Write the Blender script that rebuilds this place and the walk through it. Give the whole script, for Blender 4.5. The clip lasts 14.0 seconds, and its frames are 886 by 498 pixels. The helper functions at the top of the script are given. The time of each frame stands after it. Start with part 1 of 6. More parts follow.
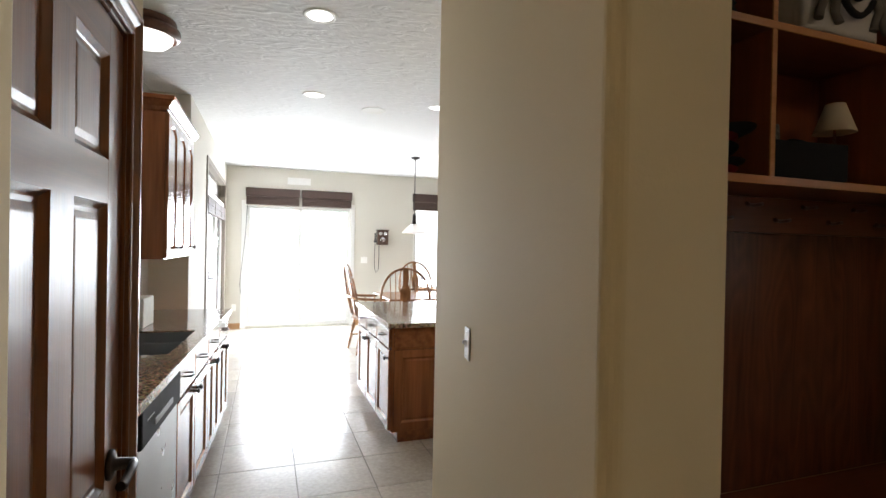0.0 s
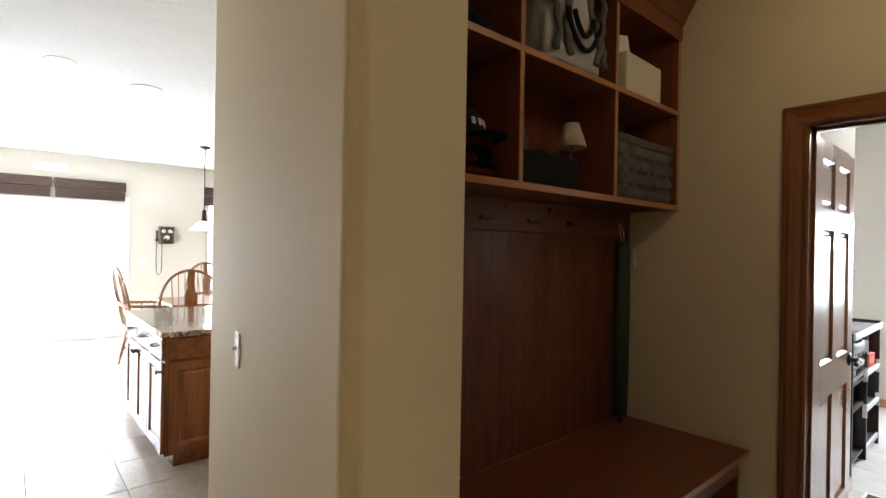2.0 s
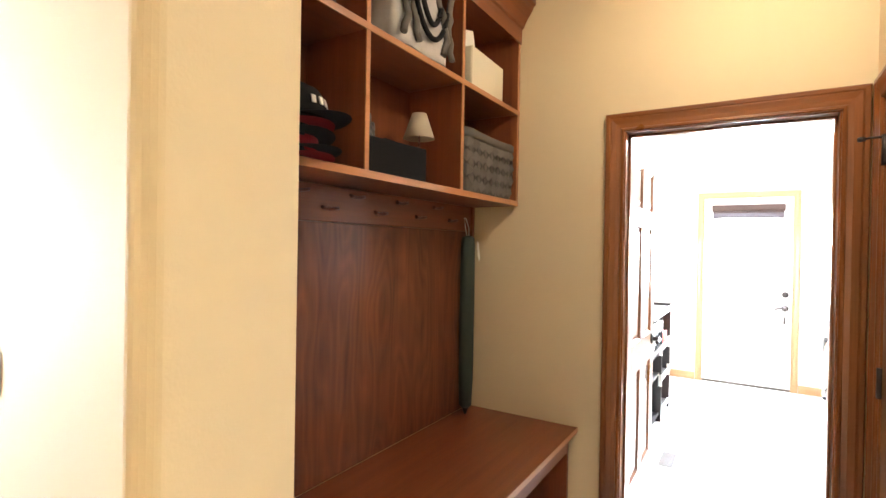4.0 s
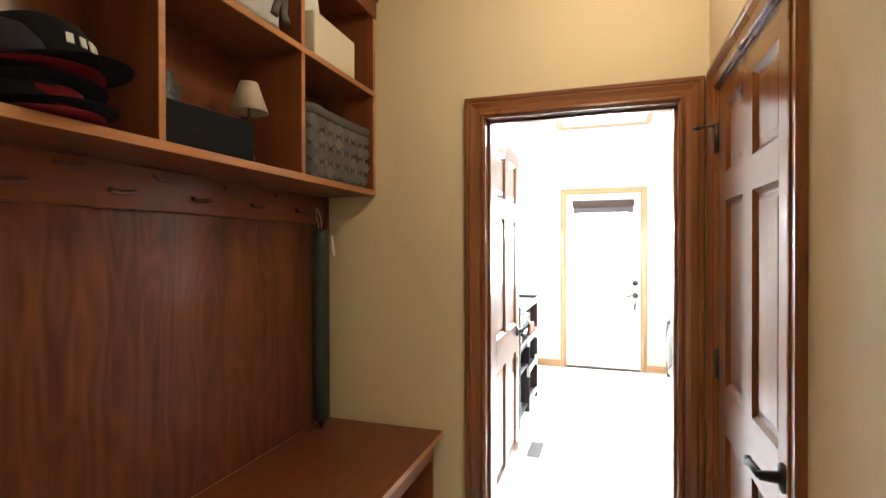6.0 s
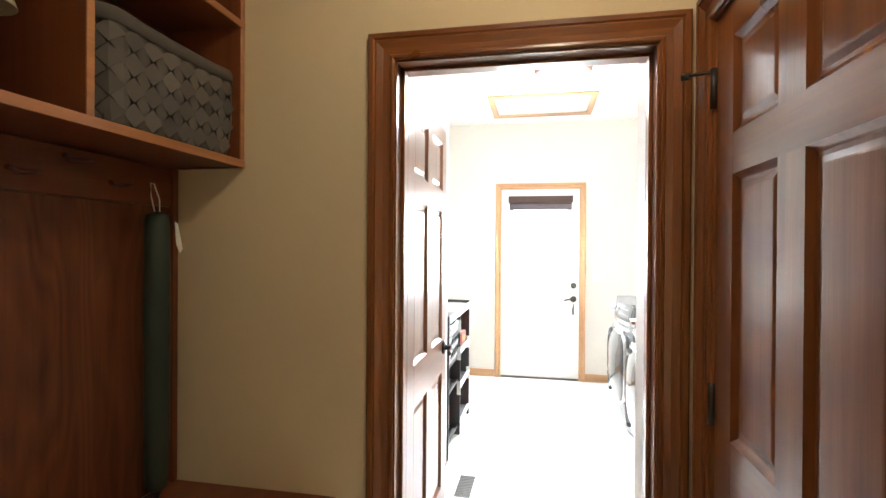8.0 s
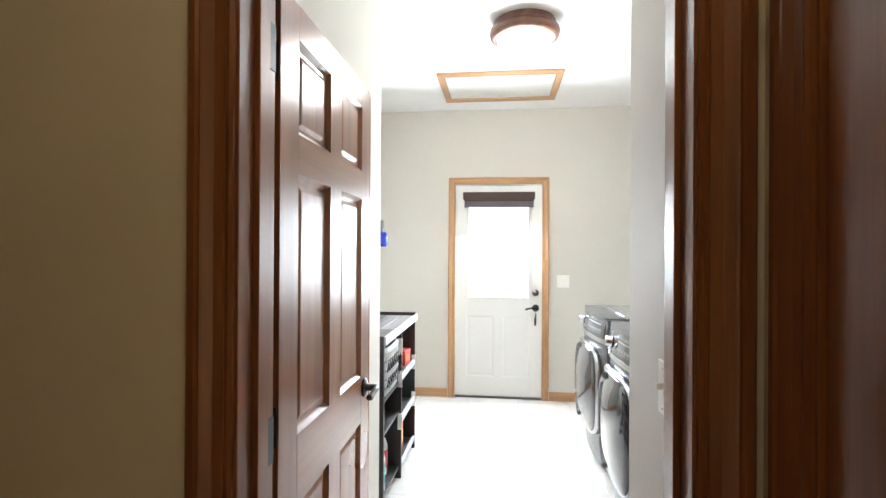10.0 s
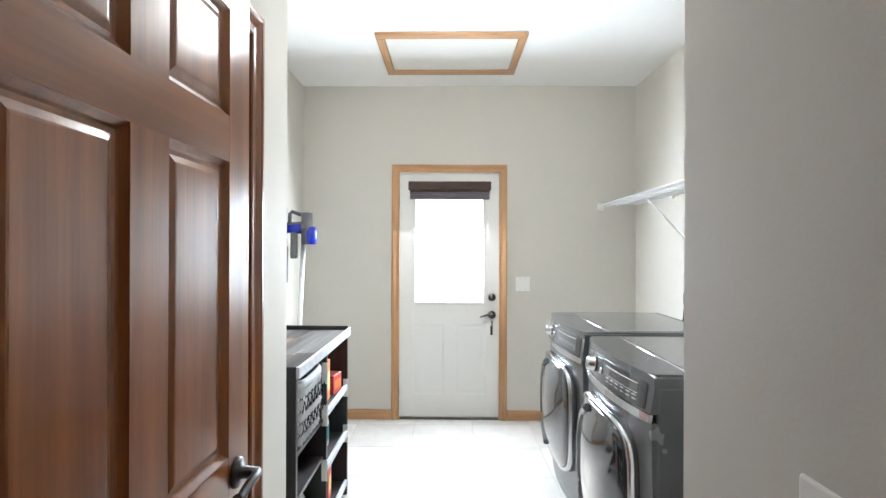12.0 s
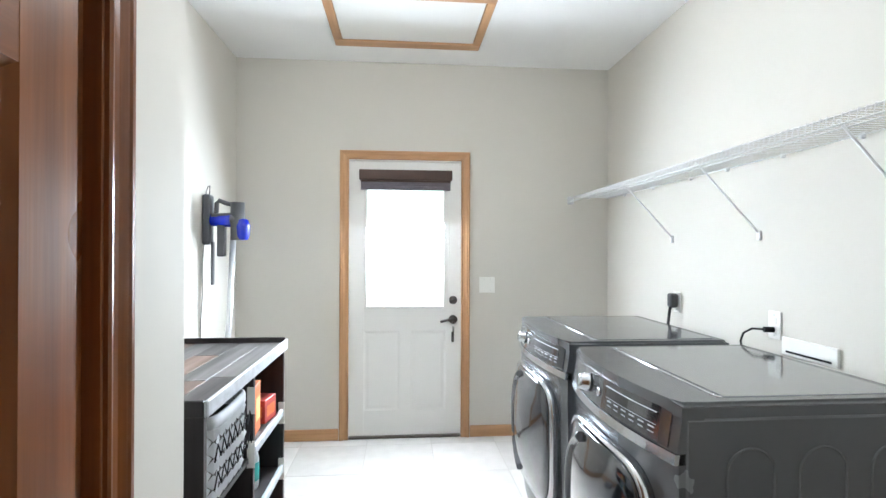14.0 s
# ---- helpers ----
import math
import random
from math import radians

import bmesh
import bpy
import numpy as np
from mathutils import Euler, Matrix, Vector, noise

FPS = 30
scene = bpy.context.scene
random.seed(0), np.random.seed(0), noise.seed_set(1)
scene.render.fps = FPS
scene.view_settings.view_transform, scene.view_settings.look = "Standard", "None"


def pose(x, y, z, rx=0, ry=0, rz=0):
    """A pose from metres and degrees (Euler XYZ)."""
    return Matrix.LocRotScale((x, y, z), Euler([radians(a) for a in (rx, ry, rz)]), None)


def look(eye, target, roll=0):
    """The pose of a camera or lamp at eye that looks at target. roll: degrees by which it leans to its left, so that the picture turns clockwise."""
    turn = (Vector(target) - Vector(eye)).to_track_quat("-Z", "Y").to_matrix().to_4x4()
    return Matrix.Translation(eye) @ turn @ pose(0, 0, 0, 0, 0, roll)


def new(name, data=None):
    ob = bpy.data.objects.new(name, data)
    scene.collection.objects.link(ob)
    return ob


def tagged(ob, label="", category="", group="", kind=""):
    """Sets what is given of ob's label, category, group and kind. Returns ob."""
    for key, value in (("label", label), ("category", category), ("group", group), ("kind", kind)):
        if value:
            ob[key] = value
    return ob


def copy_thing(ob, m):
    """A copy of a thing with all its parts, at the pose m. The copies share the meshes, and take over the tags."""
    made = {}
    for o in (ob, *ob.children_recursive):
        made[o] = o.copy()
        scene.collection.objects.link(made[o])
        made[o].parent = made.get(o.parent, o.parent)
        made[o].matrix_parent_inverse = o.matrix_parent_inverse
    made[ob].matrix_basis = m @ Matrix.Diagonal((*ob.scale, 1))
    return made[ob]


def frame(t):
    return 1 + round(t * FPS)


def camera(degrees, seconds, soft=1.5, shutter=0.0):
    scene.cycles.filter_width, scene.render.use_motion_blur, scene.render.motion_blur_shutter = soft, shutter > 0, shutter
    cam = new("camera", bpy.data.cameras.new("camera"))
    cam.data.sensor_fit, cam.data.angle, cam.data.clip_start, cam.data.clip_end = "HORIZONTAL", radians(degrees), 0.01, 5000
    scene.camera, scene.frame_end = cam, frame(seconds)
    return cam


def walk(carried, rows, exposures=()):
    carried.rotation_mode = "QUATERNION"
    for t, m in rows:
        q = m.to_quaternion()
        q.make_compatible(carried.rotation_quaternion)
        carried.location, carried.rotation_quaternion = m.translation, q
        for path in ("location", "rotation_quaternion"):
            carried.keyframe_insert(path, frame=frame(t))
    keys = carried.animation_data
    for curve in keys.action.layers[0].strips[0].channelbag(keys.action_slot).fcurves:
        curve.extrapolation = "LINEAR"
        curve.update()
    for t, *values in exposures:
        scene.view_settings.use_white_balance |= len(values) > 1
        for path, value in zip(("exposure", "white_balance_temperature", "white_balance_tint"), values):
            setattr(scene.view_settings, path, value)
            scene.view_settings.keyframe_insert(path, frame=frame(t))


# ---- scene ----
cam = camera(83.2, 14.0)
PATH = [
    (0, (2.695, 1.145, 1.466), (3.364, 3.030, 1.453), 1.1),
    (0.5, (2.738, 1.132, 1.469), (3.534, 2.966, 1.457), 1.1),
    (1, (2.768, 1.112, 1.458), (3.736, 2.862, 1.455), 1.2),
    (1.5, (2.793, 1.11, 1.442), (3.942, 2.747, 1.454), 1.3),
    (2, (2.816, 1.117, 1.46), (4.124, 2.63, 1.459), 1.0),
    (2.5, (2.842, 1.125, 1.457), (4.285, 2.51, 1.456), 0.9),
    (3, (2.864, 1.136, 1.45), (4.413, 2.402, 1.454), 0.8),
    (3.5, (2.88, 1.158, 1.448), (4.506, 2.323, 1.446), 1.0),
    (4, (2.907, 1.184, 1.458), (4.605, 2.24, 1.444), 1.0),
    (6.3, (3.228, 1.166, 1.422), (5.139, 1.757, 1.411), 0.2),
    (6.5, (3.282, 1.156, 1.418), (5.199, 1.726, 1.407), 0.5),
    (7, (3.42, 1.146, 1.416), (5.345, 1.687, 1.406), 0.5),
    (7.5, (3.601, 1.192, 1.408), (5.543, 1.669, 1.397), 0.3),
    (8, (3.769, 1.239, 1.407), (5.731, 1.622, 1.398), 0.4),
    (8.2, (3.835, 1.213, 1.405), (5.797, 1.6, 1.397), 0.5),
    (10.3, (4.555, 1.228, 1.402), (6.547, 1.407, 1.399), 0.3),
    (10.5, (4.631, 1.253, 1.411), (6.626, 1.396, 1.401), 0.3),
    (11, (4.779, 1.277, 1.408), (6.778, 1.345, 1.401), 0.3),
    (11.5, (4.932, 1.261, 1.399), (6.932, 1.305, 1.395), 0.3),
    (12, (5.099, 1.243, 1.398), (7.099, 1.269, 1.4), 0.2),
    (12.5, (5.21, 1.226, 1.398), (7.21, 1.237, 1.4), 0.2),
    (13, (5.34, 1.226, 1.394), (7.34, 1.21, 1.394), 0.2),
    (13.5, (5.463, 1.248, 1.381), (7.461, 1.162, 1.384), 0.2),
    (14, (5.543, 1.278, 1.371), (7.535, 1.11, 1.377), 0.2),
]
STOPS = [(0, -0.95, 6500, 13), (1.5, -0.95, 6500, 13), (2.2, 0.1, 6450, 13), (2.6, 1.4, 6400, 14), (3.0, 1.68, 6350, 16), (4.2, 1.78, 6350, 16), (5.2, 1.45, 6400, 13), (6.3, 1.15, 6450, 12), (7.0, 1.05, 6400, 12), (8.2, 0.70, 6450, 12), (10.3, -0.15, 6300, 10), (11, -0.36, 6250, 10), (12.5, -0.48, 6150, 10), (14, -0.50, 6050, 10)]
walk(cam, [(t, look(eye, target, roll)) for t, eye, target, roll in PATH], STOPS)

# ---------------------------------------------------------------- world and light
world = bpy.data.worlds.new("world")
scene.world = world
world.use_nodes = True
wn = world.node_tree.nodes
sky = wn.new("ShaderNodeTexSky")
sky.sky_type = "NISHITA"
sky.sun_disc = False
sky.sun_elevation = radians(51)
sky.sun_rotation = radians(81)
world.node_tree.links.new(sky.outputs[0], wn["Background"].inputs[0])
wn["Background"].inputs[1].default_value = 0.14


def lamp(name, kind, m, energy, color=(1, 1, 1), size=0.1, size_y=None, angle=None):
    data = bpy.data.lights.new(name, kind)
    data.energy, data.color = energy, color
    if kind == "AREA":
        data.size = size
        if size_y:
            data.shape, data.size_y = "RECTANGLE", size_y
    elif kind == "SUN":
        data.angle = radians(angle)
    else:
        data.shadow_soft_size = size
    ob = new(name, data)
    ob.matrix_world = m
    return tagged(ob, kind="structure")


DAY = (0.86, 0.94, 1.0)
lamp("sun", "SUN", look((0, 0, 0), (-0.62, -0.10, -0.78)), 4.6, (1, 0.96, 0.9), angle=0.6)
lamp("daylight_sliding_door", "AREA", look((3.25, 10.22, 1.1), (3.25, 0, 0.6)), 460, DAY, 1.6, 1.9)
lamp("daylight_dining_window", "AREA", look((5.9, 10.22, 1.4), (5.9, 0, 1.0)), 130, DAY, 1.1, 1.5)
lamp("daylight_side_door", "AREA", look((1.98, 8.7, 1.3), (6, 8.7, 0.9)), 130, DAY, 1.7, 1.8)
lamp("daylight_back_door", "AREA", look((9.30, 1.24, 1.4), (5.5, 1.24, -0.6)), 185, DAY, 0.55, 0.9)
lamp("bulb_laundry", "POINT", pose(7.40, 1.09, 2.50), 36, (1.0, 0.98, 0.95), 0.2)
lamp("bulb_mudroom", "POINT", pose(4.62, 1.18, 2.54), 5.3, (1.0, 0.82, 0.52), 0.1)

# ---------------------------------------------------------------- materials
def mat(name, base=(0.8, 0.8, 0.8), rough=0.5, metal=0.0, coat=0.0, bump=None, vary=None, spec=0.5, fine=None):
    """A surface: base colour, blotches (scale, amount), relief (scale, height in m) and roughness variation."""
    m = bpy.data.materials.new(name)
    m.use_nodes = True
    nt = m.node_tree
    b = nt.nodes["Principled BSDF"]
    b.inputs["Base Color"].default_value = (*base, 1)
    b.inputs["Roughness"].default_value = rough
    b.inputs["Metallic"].default_value = metal
    b.inputs["Coat Weight"].default_value = coat
    b.inputs["Coat Roughness"].default_value = 0.12
    b.inputs["Specular IOR Level"].default_value = spec
    co = nt.nodes.new("ShaderNodeTexCoord")
    if vary:
        n = noise_node(nt, co, vary[0], 5)
        ramp = nt.nodes.new("ShaderNodeMixRGB")
        ramp.inputs[1].default_value = (*[c * (1 - vary[1]) for c in base], 1)
        ramp.inputs[2].default_value = (*[min(1, c * (1 + vary[1])) for c in base], 1)
        nt.links.new(n.outputs[0], ramp.inputs[0])
        out = ramp.outputs[0]
        if fine:
            n2 = noise_node(nt, co, fine[0], 3)
            mul = nt.nodes.new("ShaderNodeMixRGB")
            mul.blend_type = "OVERLAY"
            mul.inputs[0].default_value = fine[1]
            nt.links.new(out, mul.inputs[1])
            nt.links.new(n2.outputs[0], mul.inputs[2])
            out = mul.outputs[0]
        nt.links.new(out, b.inputs["Base Color"])
        r = nt.nodes.new("ShaderNodeMapRange")
        r.inputs[3].default_value, r.inputs[4].default_value = max(0.02, rough - 0.08), min(1, rough + 0.08)
        nt.links.new(n.outputs[0], r.inputs[0])
        nt.links.new(r.outputs[0], b.inputs["Roughness"])
    if bump:
        n = noise_node(nt, co, bump[0], 4)
        bp = nt.nodes.new("ShaderNodeBump")
        bp.inputs["Distance"].default_value = bump[1]
        nt.links.new(n.outputs[0], bp.inputs["Height"])
        nt.links.new(bp.outputs[0], b.inputs["Normal"])
    return m


def noise_node(nt, co, scale, detail=4, stretch=None):
    n = nt.nodes.new("ShaderNodeTexNoise")
    n.inputs["Scale"].default_value = scale
    n.inputs["Detail"].default_value = detail
    if stretch:
        mp = nt.nodes.new("ShaderNodeMapping")
        mp.inputs["Scale"].default_value = stretch
        nt.links.new(co.outputs["Object"], mp.inputs[0])
        nt.links.new(mp.outputs[0], n.inputs["Vector"])
    else:
        nt.links.new(co.outputs["Object"], n.inputs["Vector"])
    return n


def wood(name, dark, light, rough=0.3, coat=0.3, axis=2, grain=1.0, contrast=1.0, cathedral=0.0):
    """Stained wood with its grain along one axis (0 x, 1 y, 2 z), varying from piece to piece."""
    m = bpy.data.materials.new(name)
    m.use_nodes = True
    nt = m.node_tree
    b = nt.nodes["Principled BSDF"]
    co = nt.nodes.new("ShaderNodeTexCoord")
    st = [22.0 * grain] * 3
    st[axis] = 1.3 * grain
    a = noise_node(nt, co, 1.0, 6, st)
    st2 = [150.0 * grain] * 3
    st2[axis] = 5.0 * grain
    f = noise_node(nt, co, 1.0, 3, st2)
    big = noise_node(nt, co, 2.3, 2)
    ramp = nt.nodes.new("ShaderNodeValToRGB")
    ramp.color_ramp.elements[0].position = 0.5 - 0.22 / contrast
    ramp.color_ramp.elements[1].position = 0.5 + 0.22 / contrast
    ramp.color_ramp.elements[0].color = (*dark, 1)
    ramp.color_ramp.elements[1].color = (*light, 1)
    src = a.outputs[0]
    if cathedral:
        st3 = [4.6] * 3
        st3[axis] = 0.9
        c = noise_node(nt, co, 1.0, 2, st3)
        mul = nt.nodes.new("ShaderNodeMath")
        mul.operation = "MULTIPLY"
        mul.inputs[1].default_value = 17.0
        fr = nt.nodes.new("ShaderNodeMath")
        fr.operation = "PINGPONG"
        fr.inputs[1].default_value = 0.5
        nt.links.new(c.outputs[0], mul.inputs[0])
        nt.links.new(mul.outputs[0], fr.inputs[0])
        mx = nt.nodes.new("ShaderNodeMixRGB")
        mx.inputs[0].default_value = cathedral
        sc = nt.nodes.new("ShaderNodeMapRange")
        sc.inputs[2].default_value = 0.5
        sc.inputs[3].default_value, sc.inputs[4].default_value = 0.25, 0.72
        nt.links.new(fr.outputs[0], sc.inputs[0])
        nt.links.new(a.outputs[0], mx.inputs[1])
        nt.links.new(sc.outputs[0], mx.inputs[2])
        src = mx.outputs[0]
    nt.links.new(src, ramp.inputs[0])
    ov = nt.nodes.new("ShaderNodeMixRGB")
    ov.blend_type = "OVERLAY"
    ov.inputs[0].default_value = 0.18
    nt.links.new(ramp.outputs[0], ov.inputs[1])
    nt.links.new(f.outputs[0], ov.inputs[2])
    ov2 = nt.nodes.new("ShaderNodeMixRGB")
    ov2.blend_type = "OVERLAY"
    ov2.inputs[0].default_value = 0.12
    nt.links.new(ov.outputs[0], ov2.inputs[1])
    nt.links.new(big.outputs[0], ov2.inputs[2])
    nt.links.new(ov2.outputs[0], b.inputs["Base Color"])
    r = nt.nodes.new("ShaderNodeMapRange")
    r.inputs[3].default_value, r.inputs[4].default_value = rough - 0.01, rough + 0.03
    nt.links.new(big.outputs[0], r.inputs[0])
    nt.links.new(r.outputs[0], b.inputs["Roughness"])
    b.inputs["Coat Weight"].default_value = coat
    b.inputs["Coat Roughness"].default_value = 0.14
    b.inputs["Specular IOR Level"].default_value = 0.36
    bp = nt.nodes.new("ShaderNodeBump")
    bp.inputs["Distance"].default_value = 0.0004
    bp.inputs["Strength"].default_value = 0.6
    nt.links.new(f.outputs[0], bp.inputs["Height"])
    nt.links.new(bp.outputs[0], b.inputs["Normal"])
    return m


def glow(name, color, strength):
    m = bpy.data.materials.new(name)
    m.use_nodes = True
    b = m.node_tree.nodes["Principled BSDF"]
    b.inputs["Base Color"].default_value = (*color, 1)
    b.inputs["Emission Color"].default_value = (*color, 1)
    b.inputs["Emission Strength"].default_value = strength
    return m


WALL = mat("wall_paint", (0.61, 0.494, 0.315), 0.8, vary=(1.1, 0.035), bump=(170, 0.0004), spec=0.2)
WALL_LAUNDRY = mat("wall_paint_pale", (0.60, 0.575, 0.52), 0.75, vary=(1.1, 0.03), bump=(170, 0.0003), spec=0.25)
WALL_KITCHEN = mat("wall_paint_kitchen", (0.60, 0.57, 0.50), 0.75, vary=(1.1, 0.03), bump=(170, 0.0003), spec=0.25)
def per_object(m):
    """Shifts a material's pattern, and its tone a little, from object to object."""
    nt = m.node_tree
    inf = nt.nodes.new("ShaderNodeObjectInfo")
    add = nt.nodes.new("ShaderNodeVectorMath")
    mul = nt.nodes.new("ShaderNodeMath")
    mul.operation, mul.inputs[1].default_value = "MULTIPLY", 37.0
    nt.links.new(inf.outputs["Random"], mul.inputs[0])
    co = [n for n in nt.nodes if n.bl_idname == "ShaderNodeTexCoord"][0]
    targets = [l.to_socket for l in nt.links if l.from_node == co]
    nt.links.new(co.outputs["Object"], add.inputs[0])
    nt.links.new(mul.outputs[0], add.inputs[1])
    for sck in targets:
        nt.links.new(add.outputs[0], sck)
    b = nt.nodes["Principled BSDF"]
    src = b.inputs["Base Color"].links[0].from_socket
    hsv = nt.nodes.new("ShaderNodeHueSaturation")
    rng = nt.nodes.new("ShaderNodeMapRange")
    rng.inputs[3].default_value, rng.inputs[4].default_value = 0.88, 1.10
    nt.links.new(inf.outputs["Random"], rng.inputs[0])
    nt.links.new(rng.outputs[0], hsv.inputs["Value"])
    nt.links.new(src, hsv.inputs["Color"])
    nt.links.new(hsv.outputs[0], b.inputs["Base Color"])
    return m


CEIL = mat("ceiling_paint", (0.88, 0.88, 0.87), 0.75, vary=(2, 0.03), bump=(60, 0.0008), spec=0.3)
CHERRY = wood("stained_door_wood", (0.115, 0.032, 0.008), (0.265, 0.090, 0.024), 0.27, 0.42, contrast=0.75)
CHERRY_X = wood("stained_wood_along_x", (0.115, 0.032, 0.008), (0.265, 0.090, 0.024), 0.27, 0.42, contrast=0.75, axis=0)
CHERRY_Y = wood("stained_wood_along_y", (0.115, 0.032, 0.008), (0.265, 0.090, 0.024), 0.27, 0.42, contrast=0.75, axis=1)
LOCKER = wood("locker_wood", (0.130, 0.034, 0.012), (0.225, 0.068, 0.024), 0.36, 0.12, contrast=0.7)
LOCKER_X = wood("locker_wood_along_x", (0.130, 0.034, 0.012), (0.225, 0.068, 0.024), 0.36, 0.12, axis=0, contrast=0.55)
LOCKER_BACK = wood("oak_plywood", (0.070, 0.018, 0.008), (0.215, 0.070, 0.029), 0.36, 0.15, contrast=1.0, cathedral=0.34, grain=0.9)
EDGE = wood("wood_edging", (0.34, 0.14, 0.055), (0.46, 0.21, 0.085), 0.35, 0.2, axis=0)
OAK = wood("honey_oak", (0.36, 0.19, 0.085), (0.52, 0.30, 0.15), 0.35, 0.2)
OAK_X = wood("honey_oak_along_x", (0.36, 0.19, 0.085), (0.52, 0.30, 0.15), 0.35, 0.2, axis=0)
OAK_Y = wood("honey_oak_along_y", (0.36, 0.19, 0.085), (0.52, 0.30, 0.15), 0.35, 0.2, axis=1)
WHITE = mat("white_paint", (0.78, 0.77, 0.74), 0.38, vary=(3, 0.02), bump=(90, 0.0002))
PLASTIC_W = mat("white_plastic", (0.80, 0.79, 0.75), 0.32, vary=(8, 0.02))
BLACK = mat("black_plastic", (0.02, 0.02, 0.022), 0.38, vary=(9, 0.1), bump=(200, 0.0002))
BRONZE = mat("oil_rubbed_bronze", (0.028, 0.021, 0.018), 0.40, metal=0.35, vary=(30, 0.3))
METAL = mat("brushed_steel", (0.55, 0.56, 0.57), 0.28, metal=1.0, vary=(14, 0.05))



def knockdown(m, scale, height):
    """Brushed, swirled plaster relief, stretched across the room."""
    nt = m.node_tree
    co = [n for n in nt.nodes if n.bl_idname == "ShaderNodeTexCoord"][0]
    n = noise_node(nt, co, 1.0, 5, (scale * 0.45, scale, scale))
    n.inputs["Distortion"].default_value = 1.6
    rp = nt.nodes.new("ShaderNodeValToRGB")
    rp.color_ramp.elements[0].position, rp.color_ramp.elements[1].position = 0.44, 0.60
    nt.links.new(n.outputs[0], rp.inputs[0])
    bp = nt.nodes.new("ShaderNodeBump")
    bp.inputs["Distance"].default_value = height
    nt.links.new(rp.outputs[0], bp.inputs["Height"])
    nt.links.new(bp.outputs[0], nt.nodes["Principled BSDF"].inputs["Normal"])
    return m


CEIL_K = knockdown(mat("ceiling_texture", (0.78, 0.78, 0.77), 0.75, vary=(2, 0.03), spec=0.3), 13, 0.0038)


# ---------------------------------------------------------------- mesh helpers
def box(bm, x0, y0, z0, x1, y1, z1, bevel=0.0, segments=1):
    """A box from corner to corner, its edges rounded by bevel."""
    vs = [bm.verts.new((x, y, z)) for x in (x0, x1) for y in (y0, y1) for z in (z0, z1)]
    faces = [bm.faces.new([vs[i] for i in f]) for f in
             ((0, 1, 3, 2), (4, 6, 7, 5), (0, 4, 5, 1), (2, 3, 7, 6), (0, 2, 6, 4), (1, 5, 7, 3))]
    if (x1 - x0) * (y1 - y0) * (z1 - z0) < 0:
        bmesh.ops.reverse_faces(bm, faces=faces)
    if bevel:
        edges = list({e for f in faces for e in f.edges})
        bmesh.ops.bevel(bm, geom=edges, offset=bevel, segments=segments, affect="EDGES", profile=0.5)
    return bm


def rod(bm, a, b, r0, r1=None, sides=12, caps=True):
    """A round bar from a to b."""
    a, b = Vector(a), Vector(b)
    r1 = r0 if r1 is None else r1
    q = (b - a).to_track_quat("Z", "Y").to_matrix()
    rings = []
    for p, r in ((a, r0), (b, r1)):
        rings.append([bm.verts.new(p + q @ Vector((r * math.cos(t), r * math.sin(t), 0))) for t in
                      [2 * math.pi * i / sides for i in range(sides)]])
    for i in range(sides):
        j = (i + 1) % sides
        f = bm.faces.new((rings[0][i], rings[0][j], rings[1][j], rings[1][i]))
        f.smooth = True
    if caps:
        bm.faces.new(list(reversed(rings[0])))
        bm.faces.new(rings[1])
    return bm


def turned(bm, profile, at=(0, 0, 0), sides=24, m=None):
    """A lathe-turned body about z from (radius, height) pairs."""
    rings = []
    for r, z in profile:
        ring = []
        for i in range(sides):
            t = 2 * math.pi * i / sides
            v = Vector((r * math.cos(t), r * math.sin(t), z))
            v = (m @ v) if m else v
            ring.append(bm.verts.new(v + Vector(at)))
        rings.append(ring)
    for a, b in zip(rings, rings[1:]):
        for i in range(sides):
            j = (i + 1) % sides
            f = bm.faces.new((a[i], a[j], b[j], b[i]))
            f.smooth = True
    if profile[0][0] > 1e-5:
        bm.faces.new(list(reversed(rings[0])))
    if profile[-1][0] > 1e-5:
        bm.faces.new(rings[-1])
    return bm


def tube(bm, points, r, sides=8):
    """A round tube along points."""
    pts = [Vector(p) for p in points]
    rings = []
    for i, p in enumerate(pts):
        d = (pts[min(i + 1, len(pts) - 1)] - pts[max(i - 1, 0)]).normalized()
        up = Vector((0, 0, 1)) if abs(d.z) < 0.9 else Vector((1, 0, 0))
        u = d.cross(up).normalized()
        v = d.cross(u)
        rings.append([bm.verts.new(p + u * r * math.cos(2 * math.pi * k / sides) + v * r * math.sin(2 * math.pi * k / sides)) for k in range(sides)])
    for a, b in zip(rings, rings[1:]):
        for k in range(sides):
            j = (k + 1) % sides
            bm.faces.new((a[k], b[k], b[j], a[j])).smooth = True
    bm.faces.new(rings[0])
    bm.faces.new(list(reversed(rings[-1])))
    return bm


def sheet(bm, outline, z0, z1, m=None):
    """A slab: the outline (x, y) list between heights z0 and z1."""
    tr = (lambda v: m @ Vector(v)) if m else Vector
    lo = [bm.verts.new(tr((x, y, z0))) for x, y in outline]
    hi = [bm.verts.new(tr((x, y, z1))) for x, y in outline]
    bm.faces.new(list(reversed(lo)))
    bm.faces.new(hi)
    n = len(outline)
    for i in range(n):
        j = (i + 1) % n
        bm.faces.new((lo[i], lo[j], hi[j], hi[i]))
    return bm


